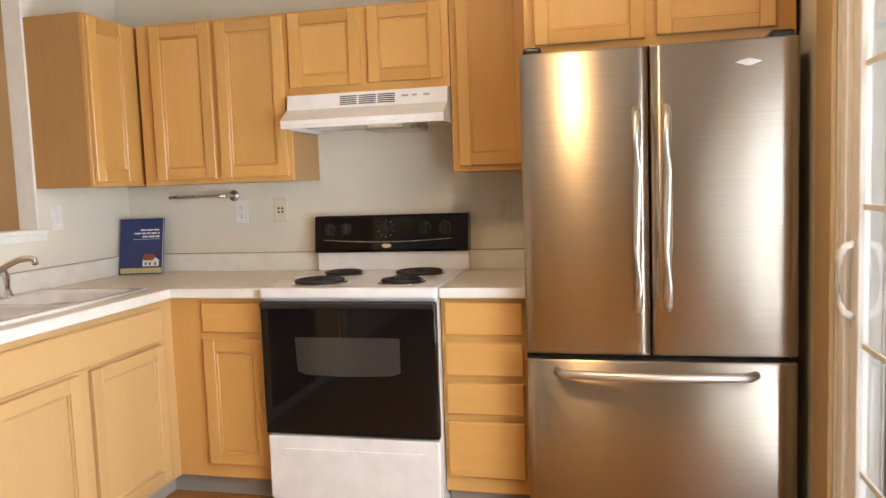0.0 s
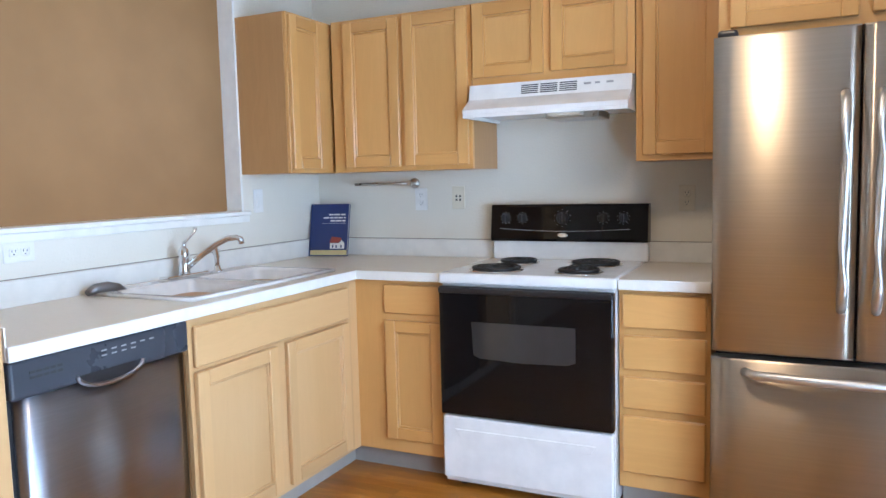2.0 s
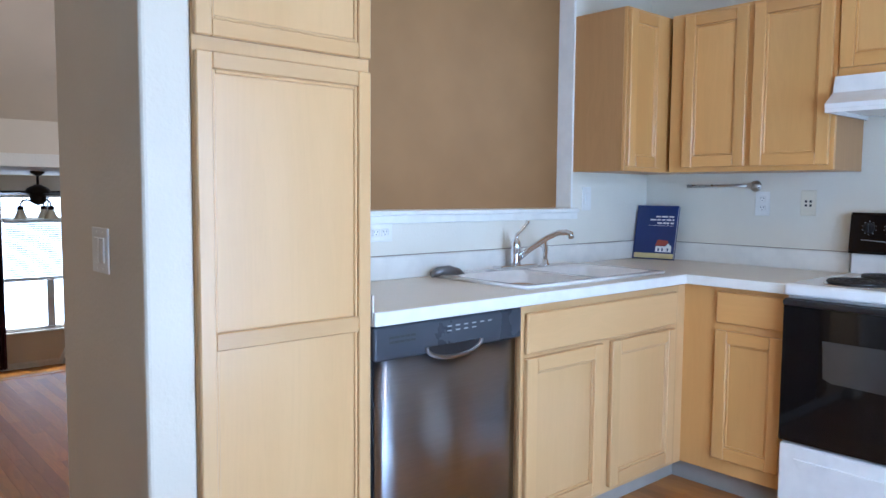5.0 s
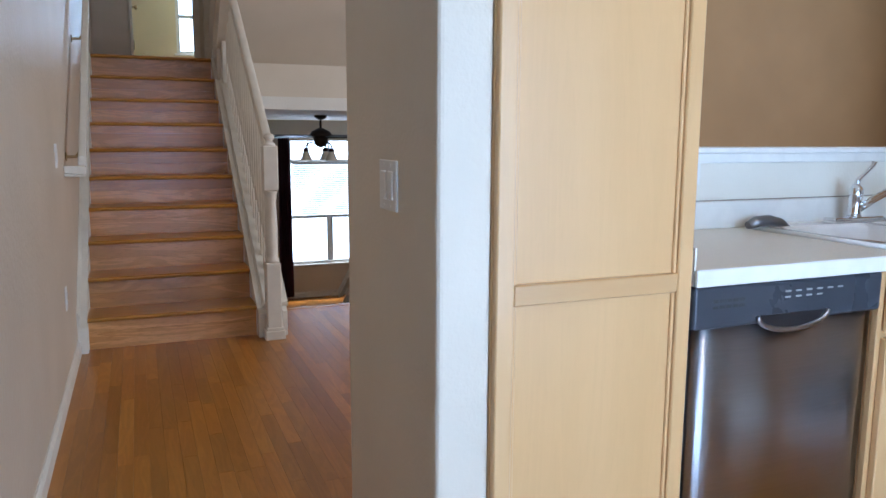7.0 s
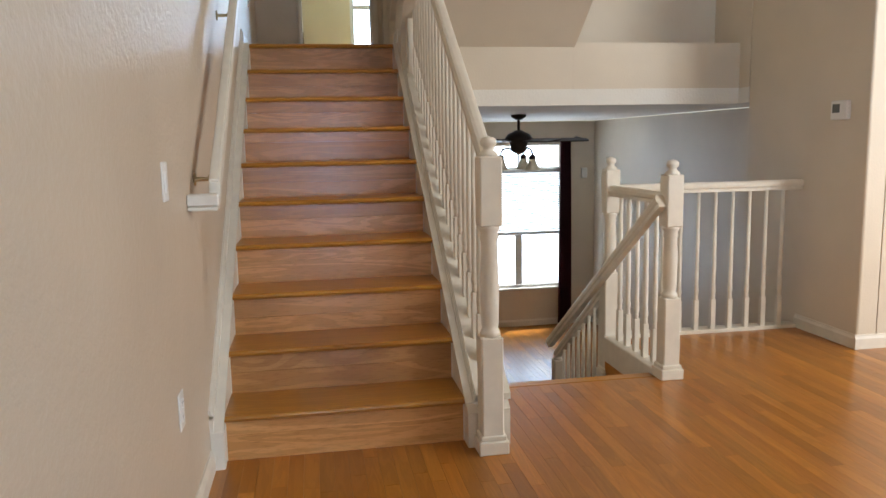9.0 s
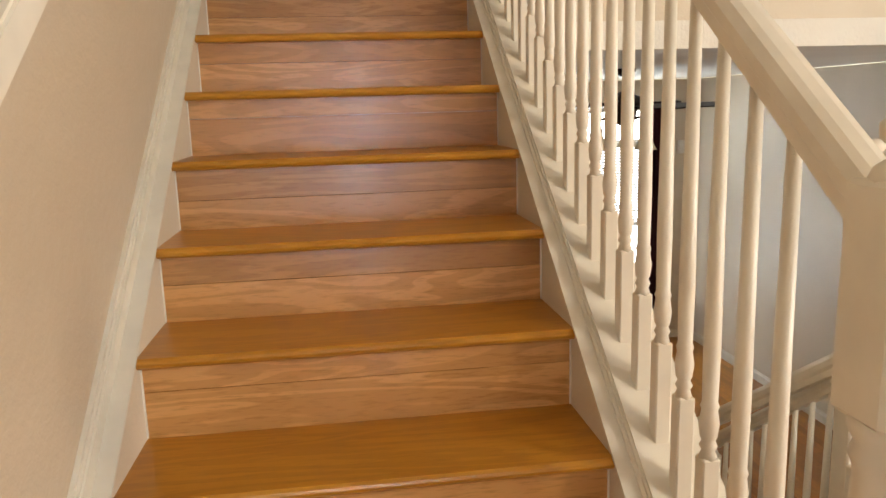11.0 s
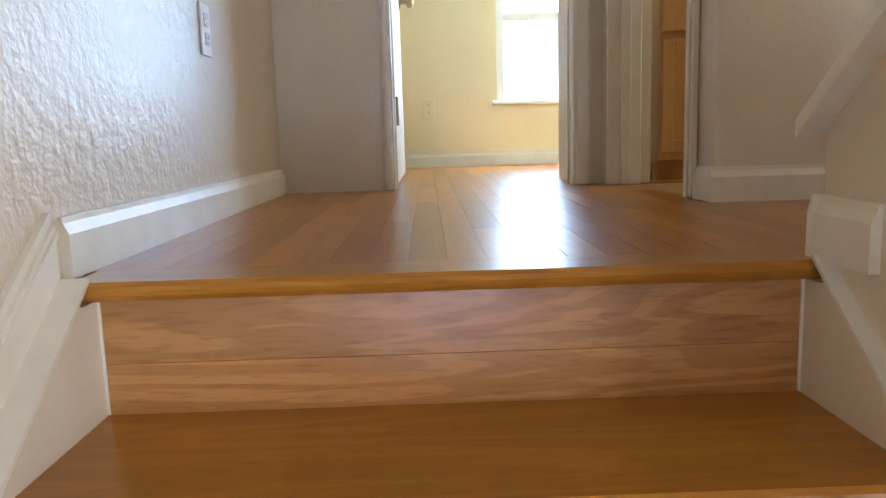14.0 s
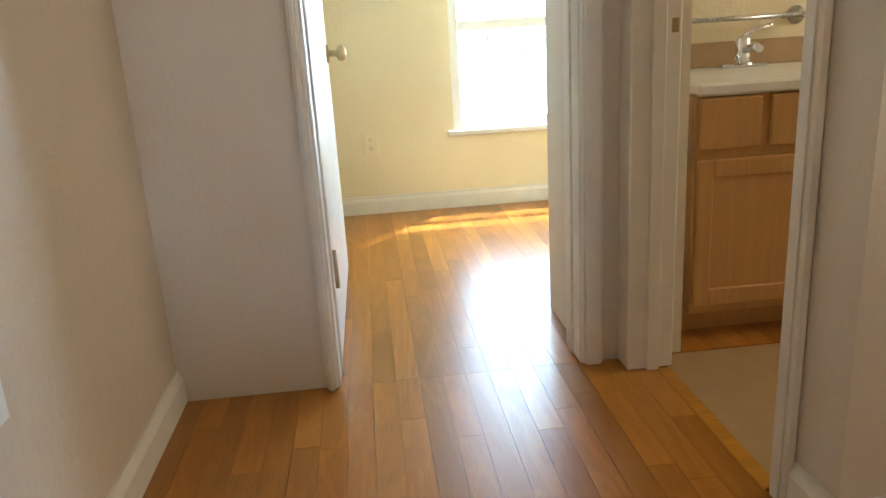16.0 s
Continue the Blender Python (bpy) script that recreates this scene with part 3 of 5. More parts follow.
def staircase():
    st = thing("staircase", (X1, (YL + YR) / 2, 0), "oak staircase with white painted skirts and ten risers", "staircase")
    for k in range(1, 11):
        x = X1 - (k - 1) * T
        z = k * R
        seam = z - R * (0.62 - 0.22 * ((k * 37) % 10) / 10)
        part("riser_plank", cube(x - 0.046, YL - 0.004, z - R, x - 0.028, YR + 0.004, seam - 0.0006), OAKRISER, st)
        part("riser_plank", cube(x - 0.046, YL - 0.004, seam + 0.0006, x - 0.0284, YR + 0.004, z - 0.024), OAKRISER, st)
        if k < 10:
            prof = [(x - T - 0.03, z - 0.024), (x - 0.006, z - 0.024), (x, z - 0.018), (x + 0.002, z - 0.012), (x, z - 0.006), (x - 0.006, z), (x - T - 0.03, z)]
            tread = part("tread", prism(bmesh.new(), prof, "y", YL, YR), OAKTREAD, st)
        else:
            prof = [(x - 0.095, z - 0.026), (x - 0.006, z - 0.026), (x, z - 0.018), (x + 0.002, z - 0.012), (x, z - 0.006), (x - 0.006, z), (x - 0.095, z)]
            part("landing_nosing", prism(bmesh.new(), prof, "y", YL - 0.025, YR + 0.035), OAKTREAD, st)
        for y, s in ((YL, 1), (YR, -1)):
            part("corner_bead", cube(x - 0.029, min(y, y + s * 0.0035), z - R + 0.001, x - 0.0255, max(y, y + s * 0.0035), z - 0.025), TRIM, st)
    # skirts: sloped boards with a moulded cap
    xa, xb = X1 + 0.055, XTOP - 0.004
    for y0, y1 in ((YW, YL), (YR, -2.69)):
        pts = [(xa, 0), (xa, nose_z(xa) - 0.002), (XTOP + 0.03, nose_z(XTOP + 0.03) - 0.002), (XTOP + 0.012, UP - 0.028), (XTOP - 0.05, UP - 0.028), (XTOP - 0.05, UP - 0.32), (xa - 0.3, 0)]
        part("skirt", prism(bmesh.new(), pts, "y", y0, y1), WALL, st)
    def sloped(y0, y1, lo, hi, xs=xa, xe=xb):
        return prism(bmesh.new(), [(xs, nose_z(xs) + lo), (xs, nose_z(xs) + hi), (xe, nose_z(xe) + hi), (xe, nose_z(xe) + lo)], "y", y0, y1)
    part("skirt_cap", sloped(YW, YL + 0.003, -0.003, 0.004), TRIM, st)
    part("sloped_baseboard", sloped(YW, YW + 0.014, 0.004, 0.075), TRIM, st)
    part("sloped_baseboard_lip", sloped(YW, YW + 0.009, 0.075, 0.09), TRIM, st)
    part("sloped_baseboard_lip", sloped(YW, YW + 0.018, 0.058, 0.067), TRIM, st)
    part("skirt_foot", cube(X1 + 0.02, YW, 0, xa + 0.001, YL + 0.004, nose_z(xa) + 0.004, bevel=0.003), TRIM, st)
    part("skirt_cap", sloped(YR - 0.003, -2.745, -0.003, 0.004, X1 + 0.02), TRIM, st)
    part("curb_moulding", sloped(-2.757, -2.74, 0.004, 0.014, X1 + 0.02, -4.62), TRIM, st)
    part("curb_moulding", sloped(-2.750, -2.735, 0.014, 0.024, X1 + 0.02, -4.62), TRIM, st)
    part("curb_cap", sloped(-2.745, -2.60, 0.006, 0.032, X1 + 0.02, -4.62), TRIM, st)
    part("curb_side", prism(bmesh.new(), [(X1 + 0.05, 0.0), (X1 + 0.05, nose_z(X1 + 0.05)), (xb, nose_z(xb)), (xb, nose_z(xb) - 0.3), (X1 - 0.36, 0.0)], "y", -2.639, -2.61), TRIM, st)
    return st


staircase()


def newel(loc, top, label, low=0.47, mid=0.90, w=0.088, base=True, foot=0.0):
    x, y, z = loc
    nw = thing("newel_post", (x, y, z + foot), label, "newel post", "stair newel posts")
    h = w / 2
    part("foot_block", cube(x - h, y - h, z + foot, x + h, y + h, z + low, bevel=0.006), TRIM, nw)
    part("head_block", cube(x - h, y - h, z + mid, x + h, y + h, z + top, bevel=0.006), TRIM, nw)
    r = h * 0.98
    part("shaft", turned(bmesh.new(), x, y, [(z + low - 0.004, r * 0.97), (z + low + 0.02, r * 0.9), (z + low + 0.03, r * 0.72), (z + low + 0.05, r * 0.8), (z + low + 0.2, r * 0.86), (z + mid - 0.06, r * 0.74), (z + mid - 0.045, r * 0.88), (z + mid - 0.03, r * 0.76), (z + mid - 0.012, r * 0.95), (z + mid + 0.004, r * 0.97)], 18), TRIM, nw)
    part("finial", turned(bmesh.new(), x, y, [(z + top - 0.004, r * 0.95), (z + top + 0.012, r * 0.8), (z + top + 0.022, r * 0.5), (z + top + 0.032, r * 0.48), (z + top + 0.043, r * 0.72), (z + top + 0.058, r * 0.74), (z + top + 0.068, r * 0.55), (z + top + 0.074, r * 0.1)], 16), TRIM, nw)
    if base:
        bm = cube(x - h - 0.016, y - h - 0.016, z + foot, x + h + 0.016, y + h + 0.016, z + foot + 0.055, bevel=0.004)
        box(bm, x - h - 0.008, y - h - 0.008, z + foot + 0.055, x + h + 0.008, y + h + 0.008, z + foot + 0.075, 0.004)
        part("base_moulding", bm, TRIM, nw)
    return nw


newel((-2.53, -2.70, 0), 1.165, "white square newel post at the foot of the stairs")
newel((-3.225, -1.60, 0), 1.04, "white turned newel post beside the lower stairs", 0.42, 0.78, base=True)
newel((-4.0, -1.60, 0), 1.04, "white turned newel post at the landing corner", 0.42, 0.78, base=True, foot=-0.25)
newel((-4.60, -2.69, nose_z(-4.60)), 1.2, "white newel post at the head of the stair balustrade", 0.5, 0.9, base=False, foot=-0.06)


def baluster(x, y, z0, z1, drop, s=0.032):
    """A baluster with a square foot, turned rings and a tapered round shaft; drop: foot slope."""
    b = bmesh.new()
    h = s / 2
    foot = 0.19
    box(b, x - h, y - h, z0 - drop, x + h, y + h, z0 + foot, 0.003)
    H = z1 - z0
    pr = [(z0 + foot - 0.003, h * 1.02), (z0 + foot + 0.012, h * 0.72), (z0 + foot + 0.02, h * 0.98), (z0 + foot + 0.03, h * 0.7), (z0 + foot + 0.036, h * 0.9), (z0 + foot + 0.06, h * 1.08), (z0 + foot + 0.085, h * 0.85), (z0 + foot + 0.092, h * 1.0), (z0 + foot + 0.10, h * 0.82), (z0 + foot + 0.2, h * 0.9), (z1, h * 0.62)]
    turned(b, x, y, pr, 12)
    return b


def baluster_set(name, group_label, places, mat=TRIM):
    for x, y, z0, z1, drop in places:
        ob = part("baluster", baluster(x, y, z0, z1, drop), mat)
        tagged(ob, group_label, "baluster", name)


xs = [X1 - 0.03 - 0.0975 * i for i in range(1, 20)]
baluster_set("stair balusters", "white turned baluster on the sloped stair curb", [(x, -2.69, nose_z(x) + 0.035, nose_z(x) + 0.93, 0.03) for x in xs if x > -4.54])


def handrail(name, p0, p1, label, w=0.058, h=0.062):
    """A moulded rail from p0 to p1 (its underside's middle)."""
    p0, p1 = Vector(p0), Vector(p1)
    d = p1 - p0
    L = d.length
    prof = [(-w * 0.36, 0), (-w * 0.36, h * 0.3), (-w * 0.5, h * 0.45), (-w * 0.5, h * 0.72), (-w * 0.36, h * 0.95), (-w * 0.15, h), (w * 0.15, h), (w * 0.36, h * 0.95), (w * 0.5, h * 0.72), (w * 0.5, h * 0.45), (w * 0.36, h * 0.3), (w * 0.36, 0)]
    bm = prism(bmesh.new(), prof, "x", 0, L)
    ax = d.normalized()
    side = Vector((0, 0, 1)).cross(ax).normalized()
    up = ax.cross(side)
    m = Matrix((ax, side, up)).transposed().to_4x4()
    m.translation = p0
    ob = part(name, moved(bm, m), TRIM)
    return tagged(ob, label, "handrail")


handrail("handrail", (-2.57, -2.69, nose_z(-2.57) + 0.93), (-4.60, -2.69, nose_z(-4.60) + 0.93), "white moulded handrail over the stair balusters", 0.062, 0.062)
# level rails round the landing
handrail("landing_rail", (-3.268, -1.60, 0.885), (-3.957, -1.60, 0.885), "white level handrail beside the lower stairs")
handrail("landing_rail", (-4.0, -1.557, 0.885), (-4.0, -0.335, 0.885), "white level handrail ending at the wall")
setting("trim_landing_curb", cube(-3.95, -1.655, -0.12, -3.27, -1.56, 0.03, bevel=0.005), TRIM, "white curb under the landing balusters")
setting("trim_landing_edge", cube(-4.07, -1.55, -0.16, -3.97, -0.335, 0.022, bevel=0.005), TRIM, "white curb under the landing balusters")
baluster_set("landing balusters", "white turned baluster of the landing rail", [(-3.268 - 0.1145 * i, -1.60, 0.028, 0.89, 0) for i in range(1, 6)] + [(-4.0, -1.60 + 0.1145 * i, 0.02, 0.89, 0) for i in range(1, 11)])
# lower stairs
low_st = thing("lower_staircase", (-3.28, -2.13, LOW), "short oak staircase going down to the lower room", "staircase")
for k in range(0, 6):
    x = -3.28 - k * T
    z = -k * R
    part("riser", cube(x - 0.004, -2.638, z - R, x + 0.014, -1.66, z - 0.024), OAKRISER, low_st)
    if k:
        part("tread", cube(x - 0.03, -2.638, z - 0.026, x + T, -1.66, z, bevel=0.006), OAKTREAD, low_st)
for y0, y1 in ((-1.66, -1.642),):
    part("skirt", prism(bmesh.new(), [(-3.28, 0.02), (-3.28, -0.3), (-4.5, LOW), (-4.62, LOW), (-4.62, -0.02 - 1.34 * SLOPE + 0.06)], "y", y0, y1), TRIM, low_st)
handrail("lower_handrail", (-3.19, -1.665, 0.885), (-4.95, -1.665, 0.885 - 1.76 * 0.68), "white handrail sloping down the lower stairs", 0.05, 0.07)
handrail("lower_handrail", (-4.03, -1.615, 0.27), (-4.92, -1.615, 0.27 - 0.89 * SLOPE), "white lower handrail over short balusters", 0.055, 0.06)
baluster_set("lower stair balusters", "white turned baluster of the lower stair rail", [(-4.1 - 0.098 * i, -1.615, -0.62 - 0.098 * i * SLOPE, 0.23 - 0.098 * i * SLOPE, 0.0) for i in range(0, 8)])
newel((-4.92, -1.615, LOW), 0.73, "white newel post at the foot of the lower stairs", 0.3, 0.5, 0.075)
# ---- kitchen ----
CT = 0.925          # counter top height


def on_range(u, d, z):
    return Vector((u, -d, z))


def on_sink(u, d, z):
    return Vector((d, u, z))


def wbox(m, u0, d0, z0, u1, d1, z1, bevel=0.0, bm=None):
    """A box given along a wall: u along it, d out from it."""
    a, b = m(u0, d0, z0), m(u1, d1, z1)
    return box(bm or bmesh.new(), min(a.x, b.x), min(a.y, b.y), min(a.z, b.z), max(a.x, b.x), max(a.y, b.y), max(a.z, b.z), bevel)


def level(m, pale):
    if pale:
        return PALEMAPLE_Y
    return MAPLE_X if m is on_range else MAPLE_Y


def cab_door(m, cab, u0, u1, z0, z1, d, pale=False, frame=0.052, name="door", extra=None):
    """A five-piece door: stiles, rails with a bead, and a sunk panel."""
    up = PALEMAPLE_Z if pale else MAPLE_Z
    th = 0.021
    ob = part(name, wbox(m, u0 + frame - 0.006, d + 0.001, z0 + frame - 0.006, u1 - frame + 0.006, d + 0.007, z1 - frame + 0.006), up, cab)
    for a, b in ((u0, u0 + frame), (u1 - frame, u1)):
        part("stile", wbox(m, a, d, z0, b, d + th, z1, 0.003), up, ob)
    for a, b in ((z0, z0 + frame), (z1 - frame, z1)):
        part("rail", wbox(m, u0 + frame, d, a, u1 - frame, d + th - 0.0006, b, 0.003), level(m, pale), ob)
    if extra:
        part("rail", wbox(m, u0 + frame, d, extra[0], u1 - frame, d + th - 0.0006, extra[1], 0.003), level(m, pale), ob)
    bm = bmesh.new()
    f, g = frame, frame + 0.009
    wbox(m, u0 + f, d, z0 + f, u0 + g, d + 0.014, z1 - f, 0.0025, bm)
    wbox(m, u1 - g, d, z0 + f, u1 - f, d + 0.014, z1 - f, 0.0025, bm)
    wbox(m, u0 + g, d, z0 + f, u1 - g, d + 0.014, z0 + g, 0.0025, bm)
    wbox(m, u0 + g, d, z1 - g, u1 - g, d + 0.014, z1 - f, 0.0025, bm)
    part("bead", bm, up, ob)
    return ob


def drawer_front(m, cab, u0, u1, z0, z1, d, pale=False):
    bm = wbox(m, u0, d, z0, u1, d + 0.019, z1, 0.005)
    return part("drawer_front", bm, level(m, pale), cab)


def cabinet(m, name, u0, u1, z0, z1, depth, label, frame_spec, pale=False, side_mat=None):
    """A box with a face frame: frame_spec gives rails (z0, z1) and stiles (u0, u1)."""
    c = m((u0 + u1) / 2, depth / 2, z0)
    cab = thing(name, c, label, "cabinet")
    part("body", wbox(m, u0, 0.002, z0, u1, depth - 0.019, z1), side_mat or CABSIDE, cab)
    up = PALEMAPLE_Z if pale else MAPLE_Z
    part("face_frame", wbox(m, u0, depth - 0.019, z0, u1, depth - 0.0005, z1, 0.0015), up, cab)
    return cab


# base units along the sink wall
D = 0.612
c = cabinet(on_sink, "sink_cabinet", -1.64, -0.655, 0.10, CT - 0.04, D, "maple sink base cabinet with two doors below a false front", None, True)
drawer_front(on_sink, c, -1.625, -0.695, 0.715, 0.855, D, True)
cab_door(on_sink, c, -1.625, -1.20, 0.125, 0.70, D, True)
cab_door(on_sink, c, -1.14, -0.70, 0.125, 0.70, D, True)
# blind corner and base unit along the range wall
c = cabinet(on_range, "corner_cabinet", 0.05, 1.066, 0.10, CT - 0.04, D - 0.01, "maple corner base cabinet with one drawer and one door", None)
drawer_front(on_range, c, 0.765, 1.045, 0.735, 0.865, D - 0.01)
cab_door(on_range, c, 0.765, 1.045, 0.165, 0.705, D - 0.01)
part("filler", wbox(on_sink, -0.655, D - 0.04, 0.10, -0.602, D - 0.001, CT - 0.04, 0.001), PALEMAPLE_Z, c, "pale maple corner filler")
c = cabinet(on_range, "drawer_cabinet", 1.802, 2.138, 0.10, CT - 0.04, D - 0.01, "maple base cabinet with four drawers beside the range", None)
for z0, z1 in ((0.737, 0.868), (0.575, 0.707), (0.42, 0.545), (0.165, 0.39)):
    drawer_front(on_range, c, 1.818, 2.125, z0, z1, D - 0.01)
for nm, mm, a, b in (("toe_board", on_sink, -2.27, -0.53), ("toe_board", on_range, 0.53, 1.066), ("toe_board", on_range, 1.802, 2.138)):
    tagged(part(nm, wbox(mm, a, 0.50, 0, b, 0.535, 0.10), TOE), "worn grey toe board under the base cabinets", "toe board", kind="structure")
# pantry
c = cabinet(on_sink, "pantry_cabinet", -2.772, -2.272, 0.10, 2.25, D, "tall maple pantry cabinet with a long lower door", None, True)
cab_door(on_sink, c, -2.770, -2.279, 0.125, 1.585, D, True, 0.04, extra=(0.878, 0.922))
cab_door(on_sink, c, -2.770, -2.279, 1.62, 2.23, D, True, 0.04)
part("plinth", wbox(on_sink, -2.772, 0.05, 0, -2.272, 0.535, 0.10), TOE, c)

# upper units
ud = 0.305
c = cabinet(on_sink, "wall_cabinet", -0.632, -0.02, 1.367, 2.10, ud, "maple wall cabinet in the corner above the sink counter", None)
cab_door(on_sink, c, -0.628, -0.365, 1.385, 2.085, ud)
c = cabinet(on_range, "wall_cabinet", 0.33, 1.078, 1.367, 2.10, ud, "maple wall cabinet with two doors beside the hood", None)
cab_door(on_range, c, 0.405, 0.708, 1.388, 2.085, ud)
cab_door(on_range, c, 0.735, 1.062, 1.388, 2.085, ud)
c = cabinet(on_range, "wall_cabinet", 1.08, 1.806, 1.735, 2.10, ud, "short maple wall cabinet with two doors above the hood", None)
cab_door(on_range, c, 1.09, 1.418, 1.768, 2.09, ud)
cab_door(on_range, c, 1.452, 1.776, 1.772, 2.09, ud)
c = cabinet(on_range, "wall_cabinet", 1.81, 2.148, 1.376, 2.22, ud, "maple wall cabinet between the hood and the refrigerator", None)
cab_door(on_range, c, 1.84, 2.135, 1.40, 2.20, ud)
c = cabinet(on_range, "wall_cabinet", 2.15, 3.10, 1.80, 2.22, 0.56, "maple wall cabinet with two doors above the refrigerator", None)
cab_door(on_range, c, 2.19, 2.59, 1.828, 2.20, 0.56)
cab_door(on_range, c, 2.63, 3.03, 1.835, 2.20, 0.56)


# worktop with rolled front and backsplash, cut for the sink
def worktop():
    top = thing("worktop", (0.3, -0.3, CT), "cream laminate worktop with white edges and a backsplash", "worktop")
    z0, z1 = CT - 0.038, CT
    sx0, sx1, sy0, sy1 = 0.10, 0.545, -1.545, -0.725
    bm = bmesh.new()
    e = 0.628
    for a in ((0.014, -2.27, e, sy0), (0.014, sy0, sx0, sy1), (sx1, sy0, e, sy1), (0.014, sy1, e, -0.002), (e, -e, 1.056, -0.002), (1.805, -e, 2.142, -0.002)):
        part("top", cube(a[0], a[1], z0, a[2], a[3], z1), LAMINATE, top)
    for a in ((e, -2.27, e + 0.012, -e - 0.012), (e, -e - 0.012, 1.056, -e), (1.805, -e - 0.012, 2.142, -e)):
        part("edge", cube(a[0], a[1], z0 - 0.002, a[2], a[3], z1 + 0.001, bevel=0.004, seg=2), LAMEDGE, top)
    part("edge", cube(0.03, -2.271, z0, e, -2.266, z1 + 0.05), LAMEDGE, top)
    for a in ((0.012, -2.27, 0.03, -0.002), (0.03, -0.02, 1.056, -0.002), (1.812, -0.02, 2.142, -0.002)):
        part("backsplash", cube(a[0], a[1], CT, a[2], a[3], CT + 0.09, bevel=0.004, seg=2), LAMEDGE, top)
    # thin dark strips put in as the shadow line along the backsplash top
    for a in ((0.0125, -2.265, 0.0165, -0.004), (0.03, -0.0045, 1.056, -0.0005), (1.812, -0.0045, 2.142, -0.0005)):
        part("shade_line", cube(a[0], a[1], CT + 0.089, a[2], a[3], CT + 0.0935), SHADELINE, top, "dull grey strip drawn as the backsplash's shadow line")
    return top


worktop()


def basin(bm, x0, y0, x1, y1, zt, depth):
    """An open bowl with rounded corners, wide at the rim."""
    def ring(inset, z, r):
        pts = []
        for cx, cy, a0 in ((x1 - inset - r, y1 - inset - r, 0), (x0 + inset + r, y1 - inset - r, 90), (x0 + inset + r, y0 + inset + r, 180), (x1 - inset - r, y0 + inset + r, 270)):
            for k in range(6):
                a = radians(a0 + 90 * k / 5)
                pts.append(bm.verts.new((cx + r * math.cos(a), cy + r * math.sin(a), z)))
        return pts
    rows = [ring(-0.012, zt + 0.001, 0.05), ring(0.0, zt - 0.004, 0.045), ring(0.006, zt - 0.015, 0.045), ring(0.022, zt - depth + 0.02, 0.045), ring(0.045, zt - depth, 0.035)]
    for a, b in zip(rows, rows[1:]):
        for i in range(len(a)):
            j = (i + 1) % len(a)
            bm.faces.new((a[i], a[j], b[j], b[i])).smooth = True
    bm.faces.new(rows[-1])
    return rows[0]


def sink():
    s = thing("kitchen_sink", (0.32, -1.13, CT), "white double bowl drop-in sink set in the worktop", "sink")
    bm = bmesh.new()
    zt = CT + 0.012
    x0, x1, y0, y1 = 0.06, 0.562, -1.56, -0.70
    bowls = ((0.155, y0 + 0.035, x1 - 0.035, -1.145), (0.155, -1.115, x1 - 0.035, y1 - 0.035))
    xs = [x0, 0.155 - 0.012, x1 - 0.035 + 0.012, x1]
    # rim as strips round the bowls
    bm2 = bmesh.new()
    for a in ((x0, y0, 0.146, y1), (x1 - 0.026, y0, x1, y1), (0.146, y0, x1 - 0.026, y0 + 0.026), (0.146, y1 - 0.026, x1 - 0.026, y1), (0.146, -1.152, x1 - 0.026, -1.108)):
        box(bm2, a[0], a[1], CT - 0.004, a[2], a[3], zt, 0.0)
    part("rim", bm2, ENAMEL, s)
    edge = bmesh.new()
    tube(edge, [(x0, y0, CT + 0.006), (x1, y0, CT + 0.006), (x1, y1, CT + 0.006), (x0, y1, CT + 0.006), (x0, y0, CT + 0.006)], 0.0075, 8)
    part("rolled_edge", edge, ENAMEL, s)
    for b in bowls:
        bm = bmesh.new()
        basin(bm, *b, zt, 0.17)
        part("bowl", bm, ENAMEL, s)
        cx, cy = (b[0] + b[2]) / 2, (b[1] + b[3]) / 2
        part("drain", turned(bmesh.new(), cx, cy, [(zt - 0.171, 0.04), (zt - 0.166, 0.042), (zt - 0.165, 0.03), (zt - 0.168, 0.01)], 16), CHROME, s)


sink()


